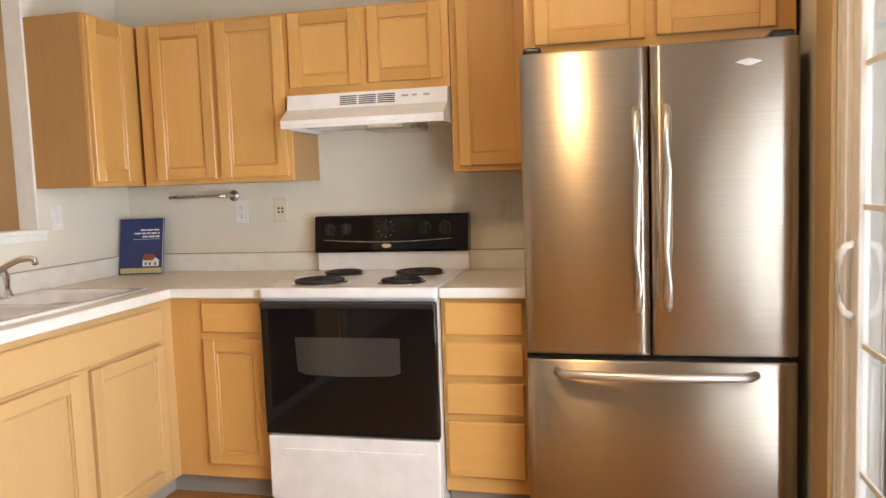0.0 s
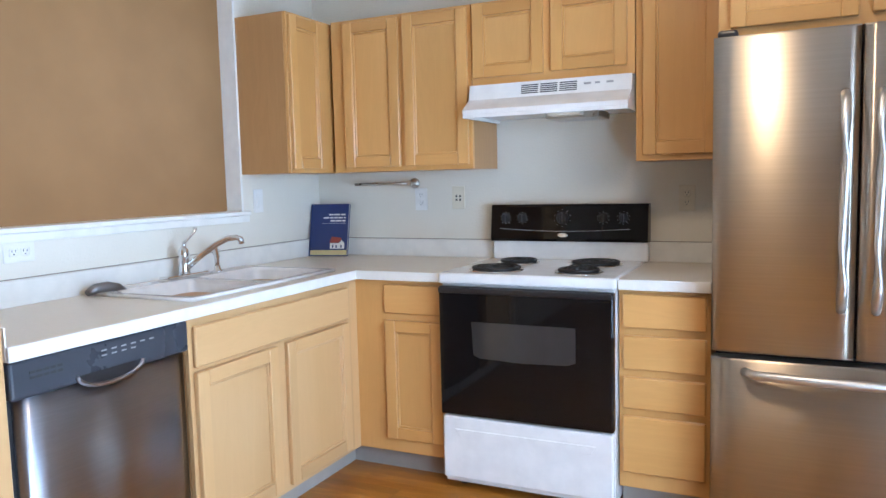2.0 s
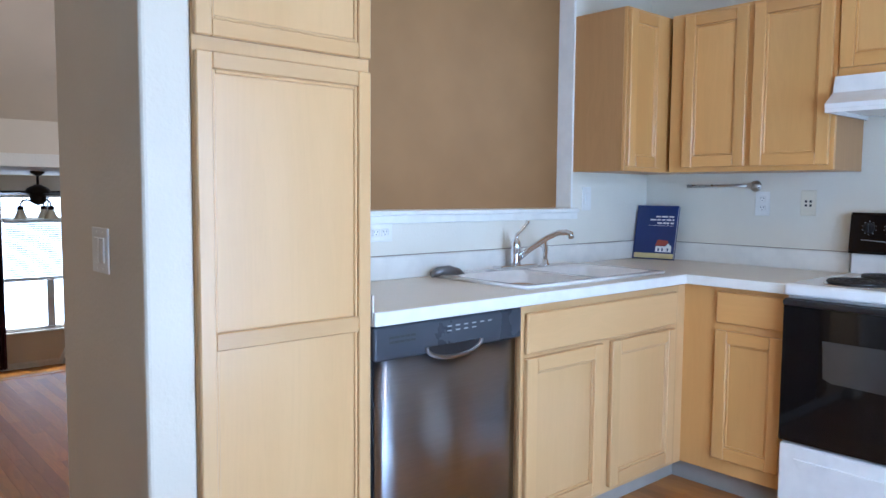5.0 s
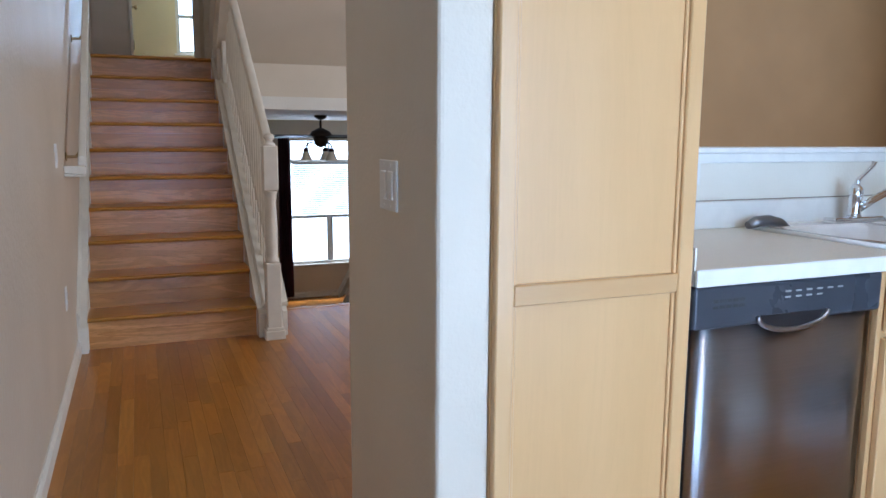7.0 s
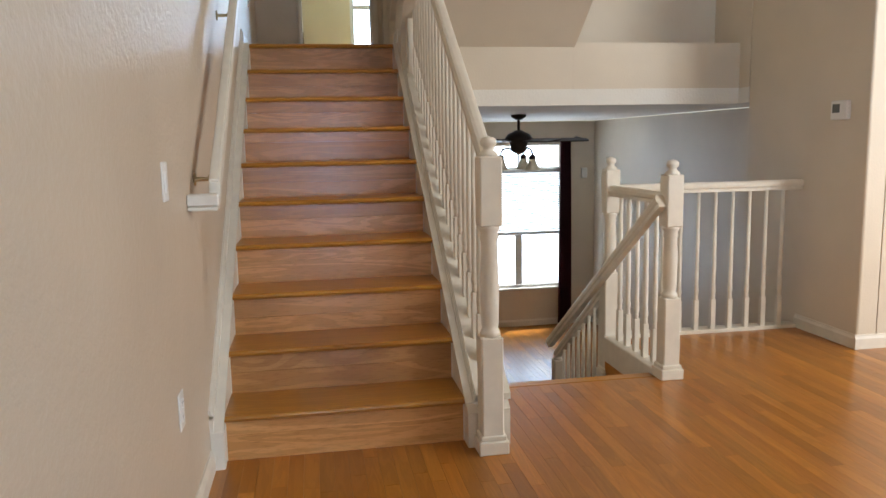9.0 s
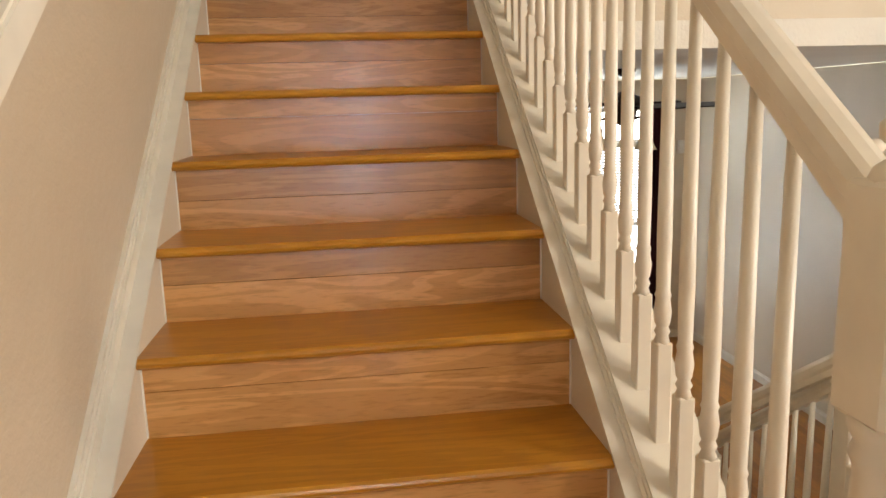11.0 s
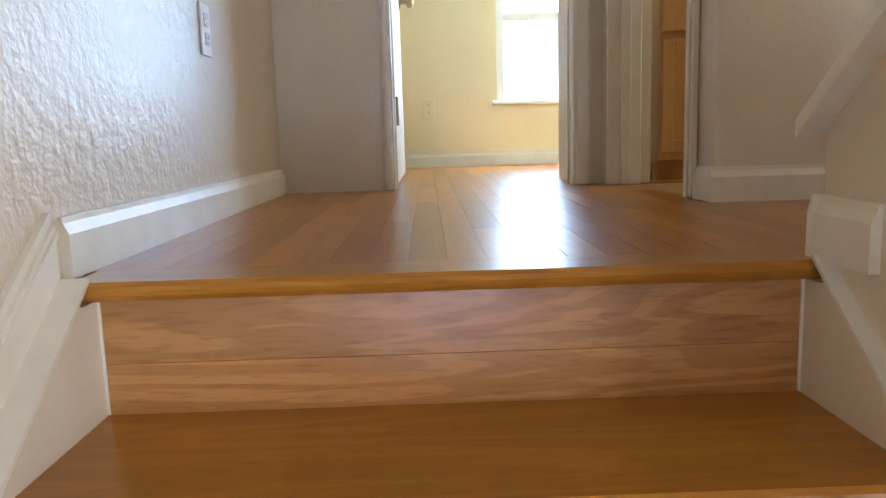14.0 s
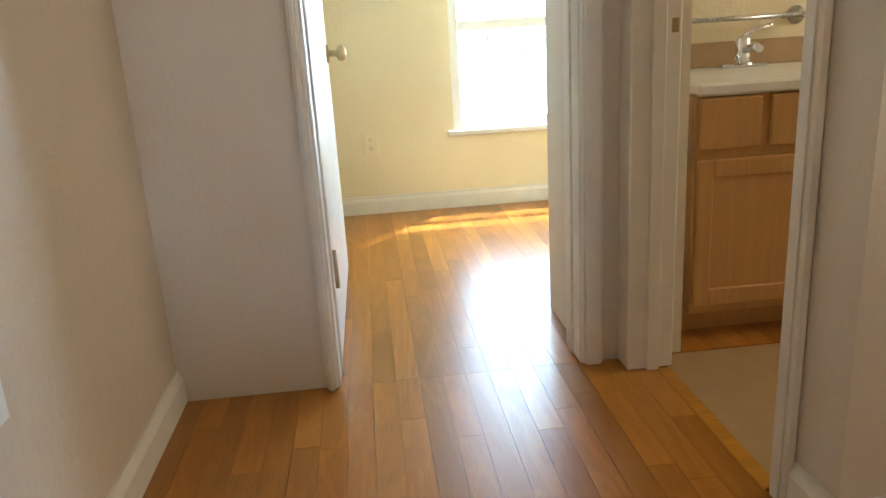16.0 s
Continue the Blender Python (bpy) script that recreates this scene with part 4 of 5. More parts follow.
def kitchen_tap():
    f = thing("kitchen_tap", (0.105, -1.13, CT + 0.012), "chrome kitchen tap with a lever and side spray on the sink", "tap")
    z = CT + 0.012
    bm = bmesh.new()
    box(bm, 0.082, -1.25, z, 0.135, -1.01, z + 0.018, 0.008, 3)
    part("base_plate", bm, CHROME, f)
    part("body", turned(bmesh.new(), 0.108, -1.13, [(z + 0.017, 0.024), (z + 0.03, 0.021), (z + 0.08, 0.021), (z + 0.095, 0.024), (z + 0.115, 0.022), (z + 0.128, 0.012)], 18), CHROME, f)
    part("lever", tube(bmesh.new(), [(0.108, -1.13, z + 0.12), (0.108, -1.125, z + 0.145), (0.112, -1.10, z + 0.165), (0.118, -1.075, z + 0.19), (0.12, -1.068, z + 0.205)], [0.012, 0.009, 0.006, 0.007, 0.008]), CHROME, f)
    part("spout", tube(bmesh.new(), [(0.12, -1.125, z + 0.045), (0.16, -1.10, z + 0.085), (0.22, -1.06, z + 0.135), (0.26, -1.035, z + 0.158), (0.29, -1.015, z + 0.162), (0.305, -1.005, z + 0.155), (0.308, -1.003, z + 0.135)], [0.013, 0.013, 0.012, 0.012, 0.0125, 0.013, 0.0125], 12), CHROME, f)
    sp = thing("spray_head", (0.108, -0.935, z), "chrome and black side spray head beside the tap", "spray head")
    part("holder", turned(bmesh.new(), 0.108, -0.935, [(z, 0.024), (z + 0.008, 0.023), (z + 0.014, 0.015), (z + 0.03, 0.013)], 14), CHROME, sp)
    part("wand", tube(bmesh.new(), [(0.108, -0.935, z + 0.025), (0.108, -0.937, z + 0.075), (0.112, -0.95, z + 0.105), (0.125, -0.965, z + 0.12)], [0.011, 0.014, 0.013, 0.014], 12), CHROME, sp)


kitchen_tap()
# drain cover laid by the sink
w = thing("sink_strainer", (0.085, -1.56, CT), "dark steel sink strainer basket lying on the worktop", "strainer")
bm = tube(bmesh.new(), [(0.10, -1.60, CT + 0.016), (0.10, -1.565, CT + 0.026), (0.11, -1.52, CT + 0.028), (0.122, -1.48, CT + 0.02), (0.13, -1.455, CT + 0.008)], [0.012, 0.02, 0.021, 0.017, 0.008], 12)
part("basket", bm, metal("dark_steel", (0.25, 0.25, 0.26), 0.3), w)


def dishwasher():
    d = thing("dishwasher", (0.31, -1.956, 0), "stainless dishwasher with a dark control panel, built in under the worktop", "dishwasher")
    y0, y1, x = -2.262, -1.648, 0.617
    part("tub", cube(0.04, y0, 0.1, 0.58, y1, 0.88), BLACKPLASTIC, d)
    part("plinth", cube(0.1, y0, 0, 0.53, y1, 0.10), BLACKPLASTIC, d)
    # the door bows a little outwards across its width
    n, ya, yb = 16, y0 + 0.026, y1 - 0.002
    skin = [(x - 0.017 * (2 * i / n - 1) ** 2 - (0.006 if i in (0, n) else 0), ya + (yb - ya) * i / n) for i in range(n + 1)]
    bm = prism(bmesh.new(), [(0.58, ya)] + skin + [(0.58, yb)], "z", 0.115, 0.775)
    for f in bm.faces:
        f.smooth = abs(f.normal.z) < 0.5
    part("door", bm, STEEL_D, d)
    panel = part("control_panel", cube(0.58, y0, 0.779, x + 0.006, y1, 0.882, bevel=0.01, seg=3), plain("graphite_panel", (0.045, 0.05, 0.06), 0.28), d)
    # pocket handle: a curved scoop with a bright lip
    ym = (y0 + y1) / 2
    lip = bmesh.new()
    pts = []
    for i in range(13):
        a = math.pi * i / 12
        pts.append((x + 0.008, ym + 0.115 * math.cos(a), 0.80 - 0.042 * math.sin(a)))
    tube(lip, pts, 0.0065, 8)
    part("handle_lip", lip, STEEL_D, d, "curved steel lip of the pocket handle")
    sc = bmesh.new()
    face = [sc.verts.new((x + 0.0065, ym + 0.112 * math.cos(math.pi * i / 16), 0.80 - 0.04 * math.sin(math.pi * i / 16))) for i in range(17)]
    sc.faces.new(face)
    back = [sc.verts.new((x + 0.003, v.co.y, v.co.z)) for v in face]
    sc.faces.new(back[::-1])
    for i in range(17):
        j = (i + 1) % 17
        sc.faces.new((face[i], face[j], back[j], back[i]))
    part("pocket", sc, BLACKPLASTIC, d)
    for r in range(2):
        for k in range(5):
            a = y0 + 0.055 + k * 0.02
            part("vent_slot", cube(x + 0.0055, a, 0.828 + r * 0.014, x + 0.007, a + 0.016, 0.835 + r * 0.014), SLOT, panel)
    for r, n in ((0.852, 6), (0.838, 4)):
        for k in range(n):
            a = ym - 0.03 + k * 0.035
            part("button_mark", cube(x + 0.0055, a, r, x + 0.0068, a + 0.018, r + 0.004), GREYPRINT, panel)


dishwasher()


def electric_range():
    g = thing("electric_range", (1.43, -0.34, 0), "white electric range with black oven door and four coil burners", "range")
    x0, x1 = 1.067, 1.799
    part("body", cube(x0 + 0.003, -0.645, 0.03, x1 - 0.003, -0.03, 0.89), ENAMEL, g)
    for fx in (x0 + 0.06, x1 - 0.06):
        for fy in (-0.58, -0.1):
            part("foot", turned(bmesh.new(), fx, fy, [(0, 0.018), (0.03, 0.018)], 10), BLACKPLASTIC, g)
    top = part("cooktop", cube(x0 - 0.008, -0.668, 0.885, x1 + 0.004, -0.03, 0.932, bevel=0.012, seg=3), ENAMEL, g)
    door = part("oven_door", cube(x0, -0.684, 0.333, x1, -0.648, 0.878, bevel=0.008, seg=2), BLACKGLASS, g, "glossy black oven door")
    # window with a raised grey edge, narrower at its foot
    wn_ = bmesh.new()
    prism(wn_, [(1.215, 0.735), (1.652, 0.735), (1.652, 0.598), (1.62, 0.585), (1.43, 0.578), (1.25, 0.585), (1.222, 0.598)], "y", -0.6875, -0.683)
    part("oven_window", wn_, WINDOWGLASS, door, "smoked glass oven window")
    part("door_handle", cube(x0 + 0.004, -0.7, 0.852, x1 - 0.004, -0.684, 0.876, bevel=0.007, seg=3), BLACKPLASTIC, door, "black full-width handle")
    dr = part("drawer", cube(x0 + 0.004, -0.678, 0.055, x1 - 0.004, -0.645, 0.325, bevel=0.008, seg=2), ENAMEL, g, "white storage drawer")
    bm = prism(bmesh.new(), [(x0 + 0.06, 0.272), (x1 - 0.07, 0.272), (x1 - 0.09, 0.24), (x1 - 0.12, 0.235), (x0 + 0.11, 0.235), (x0 + 0.08, 0.24)], "y", -0.682, -0.676)
    bmesh.ops.bevel(bm, geom=bm.edges[:], offset=0.002, segments=1, affect="EDGES")
    part("drawer_grip", bm, ENAMEL, dr)
    # back panel
    part("backguard", cube(x0 + 0.012, -0.075, 0.93, x1 + 0.02, -0.02, 1.03, bevel=0.004), ENAMEL, g)
    bm = prism(bmesh.new(), [(-0.02, 1.018), (-0.088, 1.018), (-0.092, 1.03), (-0.075, 1.182), (-0.066, 1.192), (-0.02, 1.192)], "x", x0 + 0.006, x1 + 0.022)
    panel = part("control_panel", bm, BLACKGLASS, g, "glossy black control panel")

    def face_y(z):
        return -0.092 + (z - 1.03) * 0.017 / 0.152
    for kx, kr in ((1.148, 0.021), (1.232, 0.021), (1.428, 0.03), (1.62, 0.021), (1.712, 0.021)):
        z = 1.128
        k = moved(turned(bmesh.new(), 0, 0, [(0, kr), (0.006, kr), (0.008, kr * 0.8), (0.018, kr * 0.74), (0.02, kr * 0.66)], 18), pose(kx, face_y(z), z, 90, 0, 0))
        knob = part("knob", k, BLACKPLASTIC, panel)
        part("pointer", cube(kx - 0.005, face_y(z) - 0.03, z - kr * 0.85, kx + 0.005, face_y(z) - 0.018, z + kr * 0.85, bevel=0.002), BLACKPLASTIC, knob)
        ringm = bmesh.new()
        for i in range(10):
            a = math.pi * (0.1 + 0.2 * i)
            q = (kx + kr * 1.3 * math.cos(a), z + kr * 1.3 * math.sin(a))
            box(ringm, q[0] - 0.0025, face_y(q[1]) - 0.0014, q[1] - 0.0012, q[0] + 0.0025, face_y(q[1]) + 0.001, q[1] + 0.0012)
        tagged(part("dial_marks", ringm, GREYPRINT, panel), kind="stuff")
    badge = moved(turned(bmesh.new(), 0, 0, [(0, 1), (0.4, 1), (1, 0.8)], 20), pose(1.43, face_y(1.048), 1.048, 90, 0, 0) @ Matrix.Diagonal((0.026, 0.0105, 0.003, 1)))
    part("badge", badge, CHROME, panel, "small oval chrome badge")
    arc = tube(bmesh.new(), [(1.12 + 0.62 * i / 12, face_y(1.07) - 0.001, 1.078 - 0.012 * math.sin(math.pi * i / 12)) for i in range(13)], 0.0015, 6)
    part("panel_groove", arc, GREYPRINT, panel)
    # burners: coil turns over a drip pan
    for bx, by, r in ((1.262, -0.51, 0.098), (1.262, -0.225, 0.078), (1.62, -0.51, 0.078), (1.62, -0.225, 0.098)):
        pan = part("drip_pan", turned(bmesh.new(), bx, by, [(0.929, r + 0.022), (0.9345, r + 0.02), (0.9355, r + 0.01), (0.931, r - 0.005), (0.929, 0.02)], 26), CHROME, top)
        pts = []
        turns = 4 if r > 0.09 else 3
        for i in range(turns * 20 + 1):
            a = 2 * math.pi * i / 20
            rr = 0.02 + (r - 0.022) * i / (turns * 20)
            pts.append((bx + rr * math.cos(a), by + rr * math.sin(a), 0.942))
        part("coil", tube(bmesh.new(), pts, 0.0072, 6), COIL, pan)
        part("coil_rim", tube(bmesh.new(), [(bx + r * math.cos(2 * math.pi * i / 28), by + r * math.sin(2 * math.pi * i / 28), 0.942) for i in range(29)], 0.0075, 6), COIL, pan)


electric_range()


def range_hood():
    h = thing("range_hood", (1.43, -0.25, 1.58), "white under-cabinet range hood with vent slots above the range", "range hood")
    x0, x1 = 1.085, 1.803
    # a canopy whose front leans out, with a cut corner at its right side
    top, bot = 1.733, 1.588
    bm = bmesh.new()
    prism(bm, [(-0.004, bot + 0.012), (-0.36, bot + 0.012), (-0.43, bot + 0.005), (-0.436, bot + 0.03), (-0.36, top - 0.065), (-0.345, top), (-0.004, top)], "x", x0, x1)
    part("canopy", bm, ENAMEL, h)
    lip = bmesh.new()
    box(lip, x0, -0.434, bot - 0.004, x1, -0.42, bot + 0.012, 0.002)
    box(lip, x0, -0.42, bot - 0.004, x0 + 0.012, -0.004, bot + 0.012)
    box(lip, x1 - 0.012, -0.42, bot - 0.004, x1, -0.004, bot + 0.012)
    part("lip", lip, ENAMEL, h)
    part("filter", cube(1.43, -0.33, bot - 0.02, 1.66, -0.12, bot + 0.012, bevel=0.004), NICKEL, h, "grey mesh grease filter")
    part("lamp_cover", cube(1.46, -0.40, bot - 0.012, 1.60, -0.335, bot + 0.012, bevel=0.004), IVORY, h)
    for g_ in range(3):
        for r in range(5):
            a = 1.33 + g_ * 0.085
            z = top - 0.016 - r * 0.0085
            y = -0.345 - (top - z) * 0.015 / 0.065 - 0.0012
            part("vent_slot", cube(a, y, z - 0.0028, a + 0.076, y + 0.002, z + 0.0018), SLOT, h)
    for a, wd in ((1.605, 0.03), (1.652, 0.02), (1.70, 0.028)):
        z = top - 0.028
        part("switch_mark", cube(a, -0.3535, z - 0.004, a + wd, -0.3515, z + 0.004), GREYPRINT, h)


range_hood()


def refrigerator():
    f = thing("refrigerator", (2.61, -0.4, 0), "stainless french-door refrigerator with a bottom freezer drawer", "refrigerator")
    x0, x1, yf = 2.152, 3.072, -0.745
    part("cabinet_box", cube(x0 + 0.008, -0.66, 0.03, x1 - 0.008, -0.03, 1.765), DARKMETAL, f, "black painted cabinet sides")
    part("base_grille", cube(x0 + 0.03, -0.70, 0.0, x1 - 0.03, -0.6, 0.05), BLACKPLASTIC, f)

    def front(a, b, z0, z1):
        """A door skin that bows a little across its width."""
        bm = bmesh.new()
        n = 14
        cols = []
        for i in range(n + 1):
            s = i / n
            u = a + (b - a) * s
            bow = 0.008 * (1 - ((u - (x0 + x1) / 2) / ((x1 - x0) / 2)) ** 2)
            edge = 0.006 if i in (0, n) else 0.0
            y = yf - bow + edge
            cols.append([bm.verts.new((u, y + 0.006, z0)), bm.verts.new((u, y, z0 + 0.006)), bm.verts.new((u, y, z1 - 0.006)), bm.verts.new((u, y + 0.006, z1)), bm.verts.new((u, -0.672, z1)), bm.verts.new((u, -0.672, z0))])
        for p, q in zip(cols, cols[1:]):
            for i in range(6):
                fc = bm.faces.new((p[i], q[i], q[(i + 1) % 6], p[(i + 1) % 6]))
                fc.smooth = i == 1
        bm.faces.new(cols[0][::-1])
        bm.faces.new(cols[-1])
        return bm
    xm = 2.593
    dl = part("door", front(x0, xm - 0.004, 0.70, 1.772), STEEL_Z, f)
    dr = part("door", front(xm + 0.004, x1, 0.70, 1.772), STEEL_Z, f)
    fz = part("freezer_drawer", front(x0, x1, 0.06, 0.678), STEEL_Z, f)
    yb = yf - 0.008
    for hx, d in ((2.549, dl), (2.648, dr)):
        part("handle", tube(bmesh.new(), [(hx, yb + 0.004, 0.865), (hx, yb - 0.028, 0.89), (hx, yb - 0.045, 0.95), (hx, yb - 0.054, 1.08), (hx, yb - 0.056, 1.21), (hx, yb - 0.054, 1.34), (hx, yb - 0.045, 1.47), (hx, yb - 0.028, 1.535), (hx, yb + 0.004, 1.56)], [0.015, 0.016, 0.0155, 0.015, 0.015, 0.015, 0.0155, 0.016, 0.015], 14), HANDLESTEEL, d, "satin steel bowed handle")
    pts = [(2.262, yb + 0.012, 0.635), (2.285, yb - 0.022, 0.634)] + [(2.30 + 0.6 * i / 8, yb - 0.03 - 0.022 * math.sin(math.pi * i / 8), 0.634) for i in range(9)] + [(2.915, yb - 0.022, 0.634), (2.938, yb + 0.012, 0.635)]
    part("handle", tube(bmesh.new(), pts, 0.016, 14), HANDLESTEEL, fz, "satin steel bowed handle")
    for a, b in ((x0 + 0.01, x0 + 0.075), (x1 - 0.09, x1 - 0.01)):
        part("hinge_cover", cube(a, -0.73, 1.766, b, -0.62, 1.797, bevel=0.012, seg=3), BLACKPLASTIC, f)
    badge = moved(turned(bmesh.new(), 0, 0, [(0, 1), (0.5, 0.9), (1, 0.5)], 20), pose(2.912, yf - 0.0045, 1.695, 90, 0, -3) @ Matrix.Diagonal((0.026, 0.013, 0.003, 1)))
    part("badge", badge, BADGE, dr, "small oval chrome badge")
    for s in (-1, 1):
        b2 = prism(bmesh.new(), [(2.912 + s * 0.018, 1.703), (2.912 + s * 0.044, 1.695), (2.912 + s * 0.018, 1.687)], "y", yf - 0.0075, yf - 0.002)
        part("badge_wing", b2, BADGE, dr)


refrigerator()


def book():
    b = thing("book", (0.17, -0.13, CT), "navy blue hardback with a white house print, leaning in the corner", "book")
    m = pose(0.145, -0.135, CT + 0.002, -14, 0, 12)
    W, H, Tk = 0.215, 0.285, 0.024
    part("cover", moved(cube(-W / 2, 0, 0, W / 2, 0.003, H, bevel=0.001), m), BOOKBLUE, b)
    part("pages", moved(cube(-W / 2 + 0.004, 0.003, 0.004, W / 2 - 0.004, Tk - 0.003, H - 0.004), m), PAPER, b)
    part("back_cover", moved(cube(-W / 2, Tk - 0.003, 0, W / 2, Tk, H, bevel=0.001), m), BOOKBLUE, b)
    part("spine", moved(cube(-W / 2 - 0.003, 0, 0, -W / 2, Tk, H, bevel=0.001), m), BOOKBLUE, b)
    front = m @ Matrix.Translation((0, -0.0008, 0))
    part("band", moved(cube(-W / 2 + 0.006, 0, 0.006, W / 2 - 0.002, 0.001, 0.032), front), BOOKTAN, b, "pale yellow band")
    for i, (z, a, c) in enumerate(((0.222, -0.005, 0.092), (0.205, -0.035, 0.092), (0.188, 0.005, 0.092))):
        x = a
        while x < c - 0.01:
            wd = 0.018 + 0.014 * ((i * 7 + int(x * 1000)) % 3) / 2
            part("title_bar", moved(cube(x, 0, z, min(c, x + wd), 0.001, z + 0.008), front), BOOKWHITE, b)
            x += wd + 0.006
    part("rule_line", moved(cube(-0.04, 0, 0.178, 0.092, 0.001, 0.1795), front), BOOKWHITE, b)
    hb = prism(bmesh.new(), [(0.01, 0.04), (0.092, 0.04), (0.092, 0.07), (0.075, 0.086), (0.06, 0.07), (0.01, 0.07)], "y", 0, 0.001)
    part("house_print", moved(hb, front), BOOKWHITE, b)
    rf = prism(bmesh.new(), [(0.006, 0.072), (0.058, 0.072), (0.075, 0.09), (0.07, 0.1), (0.018, 0.105)], "y", -0.0004, 0.0009)
    part("roof_print", moved(rf, front), BOOKRED, b)
    for a in (0.022, 0.042, 0.07):
        part("window_print", moved(cube(a, -0.0004, 0.045, a + 0.008, 0.0009, 0.06), front), BOOKBLUE, b)


book()


def towel_bar(name, m, u0, u1, z, label, both=True):
    tb = thing(name, m((u0 + u1) / 2, 0, z), label, "towel bar")
    part("bar", tube(bmesh.new(), [m(u0, 0.055, z), m(u1, 0.055, z)], 0.0075, 12), NICKEL, tb)
    for u in ((u0, u1) if both else (u1,)):
        part("post", tube(bmesh.new(), [m(u, 0.0, z), m(u, 0.006, z), m(u, 0.008, z), m(u, 0.055, z), m(u, 0.064, z)], [0.028, 0.027, 0.011, 0.011, 0.013], 16), NICKEL, tb)


towel_bar("towel_bar", on_range, 0.285, 0.615, 1.305, "satin nickel towel bar under the wall cabinets", False)


def plate_at(name, m, u, z, kind, label, mat=PLASTIC, w=0.07, h=0.115):
    """A wall plate: outlet, switch, rocker pair or jack plate."""
    p = thing(name, m(u, 0, z), label, "wall plate")
    part("plate", wbox(m, u - w / 2, 0, z - h / 2, u + w / 2, 0.0055, z + h / 2, 0.002), mat, p)
    if kind == "outlet" or kind == "outlet_flat":
        for s in (-1, 1):
            du, dz = (s * 0.021, 0) if kind == "outlet_flat" else (0, s * 0.021)
            o = part("socket", wbox(m, u + du - 0.0165, 0.004, z + dz - 0.0145, u + du + 0.0165, 0.0075, z + dz + 0.0145, 0.004), mat, p)
            for e in (-1, 1):
                part("slot", wbox(m, u + du + e * 0.0065 - 0.001, 0.007, z + dz, u + du + e * 0.0065 + 0.001, 0.0079, z + dz + 0.008), SLOT, o)
            part("slot", wbox(m, u + du - 0.002, 0.007, z + dz - 0.009, u + du + 0.002, 0.0079, z + dz - 0.005), SLOT, o)
    elif kind == "jack":
        for a in (-0.01, 0.01):
            for b in (-0.012, 0.006):
                part("jack", wbox(m, u + a - 0.005, 0.004, z + b - 0.004, u + a + 0.005, 0.0068, z + b + 0.006), SLOT, p)
    else:
        n = 2 if kind == "rocker_pair" else 1
        for i in range(n):
            c_ = u + (i - (n - 1) / 2) * 0.046
            part("rocker", wbox(m, c_ - 0.0165, 0.004, z - 0.033, c_ + 0.0165, 0.0085, z + 0.033, 0.0025), mat, p)
            for e in (-1, 1):
                part("screw", wbox(m, c_ - 0.003, 0.005, z + e * 0.047 - 0.003, c_ + 0.003, 0.0064, z + e * 0.047 + 0.003, 0.001), mat, p)
    return p


def wall_at(x=None, y=None, s=1):
    """A mapping for a wall across x or y, s: the way it faces."""
    if x is not None:
        return lambda u, d, z: Vector((x + s * d, u, z))
    return lambda u, d, z: Vector((u, y + s * d, z))


plate_at("outlet", on_range, 0.652, 1.222, "outlet", "white duplex outlet above the corner counter")
plate_at("jack_plate", on_range, 0.864, 1.228, "jack", "ivory four-port jack plate on the kitchen wall", IVORY)
plate_at("outlet", on_range, 1.975, 1.212, "outlet", "ivory duplex outlet beside the refrigerator", IVORY)
SW = wall_at(x=0.012)
plate_at("light_switch", SW, -0.525, 1.238, "rocker", "white rocker switch beside the pass-through")
plate_at("outlet", SW, -1.79, 1.108, "outlet_flat", "white level outlet above the sink counter", w=0.115, h=0.07)
plate_at("light_switch", wall_at(y=-2.89, s=-1), 0.318, 1.11, "rocker_pair", "white double rocker switch on the wall end", w=0.122)
HW = wall_at(y=YW)
plate_at("light_switch", HW, -2.04, 1.122, "rocker", "white rocker switch beside the stairs")
plate_at("outlet", HW, -2.045, 0.43, "outlet", "white outlet low on the hall wall")
plate_at("outlet", HW, -5.685, UP + 0.425, "outlet", "steel-grey outlet on the upper hall wall", PLASTIC)
plate_at("outlet", wall_at(x=-8.25), -3.275, UP + 0.33, "outlet", "outlet painted over in the wall's pale yellow", YELLOWPAINT)
plate_at("light_switch", wall_at(x=-5.72), -2.09, UP + 0.72, "rocker", "white switch on the upper hall wall")
th = thing("thermostat", (-3.66, -0.33, 1.36), "white thermostat with a grey display on the hall wall", "thermostat")
part("case", wbox(wall_at(y=-0.33, s=-1), -3.735, 0, 1.305, -3.595, 0.03, 1.415, 0.006), PLASTIC, th)
part("display", wbox(wall_at(y=-0.33, s=-1), -3.715, 0.029, 1.345, -3.655, 0.0315, 1.395), DISPLAY, th)
vent = thing("wall_vent", (-3.45, 0.02, 2.0), "white slatted return vent high on the living room wall", "vent")
part("frame", cube(-3.45, -0.16, 1.86, -3.438, 0.24, 2.2, bevel=0.004), WHITETRIM, vent)
for i in range(9):
    part("slat", cube(-3.438, -0.14, 1.88 + i * 0.034, -3.431, 0.22, 1.895 + i * 0.034), WHITETRIM, vent)
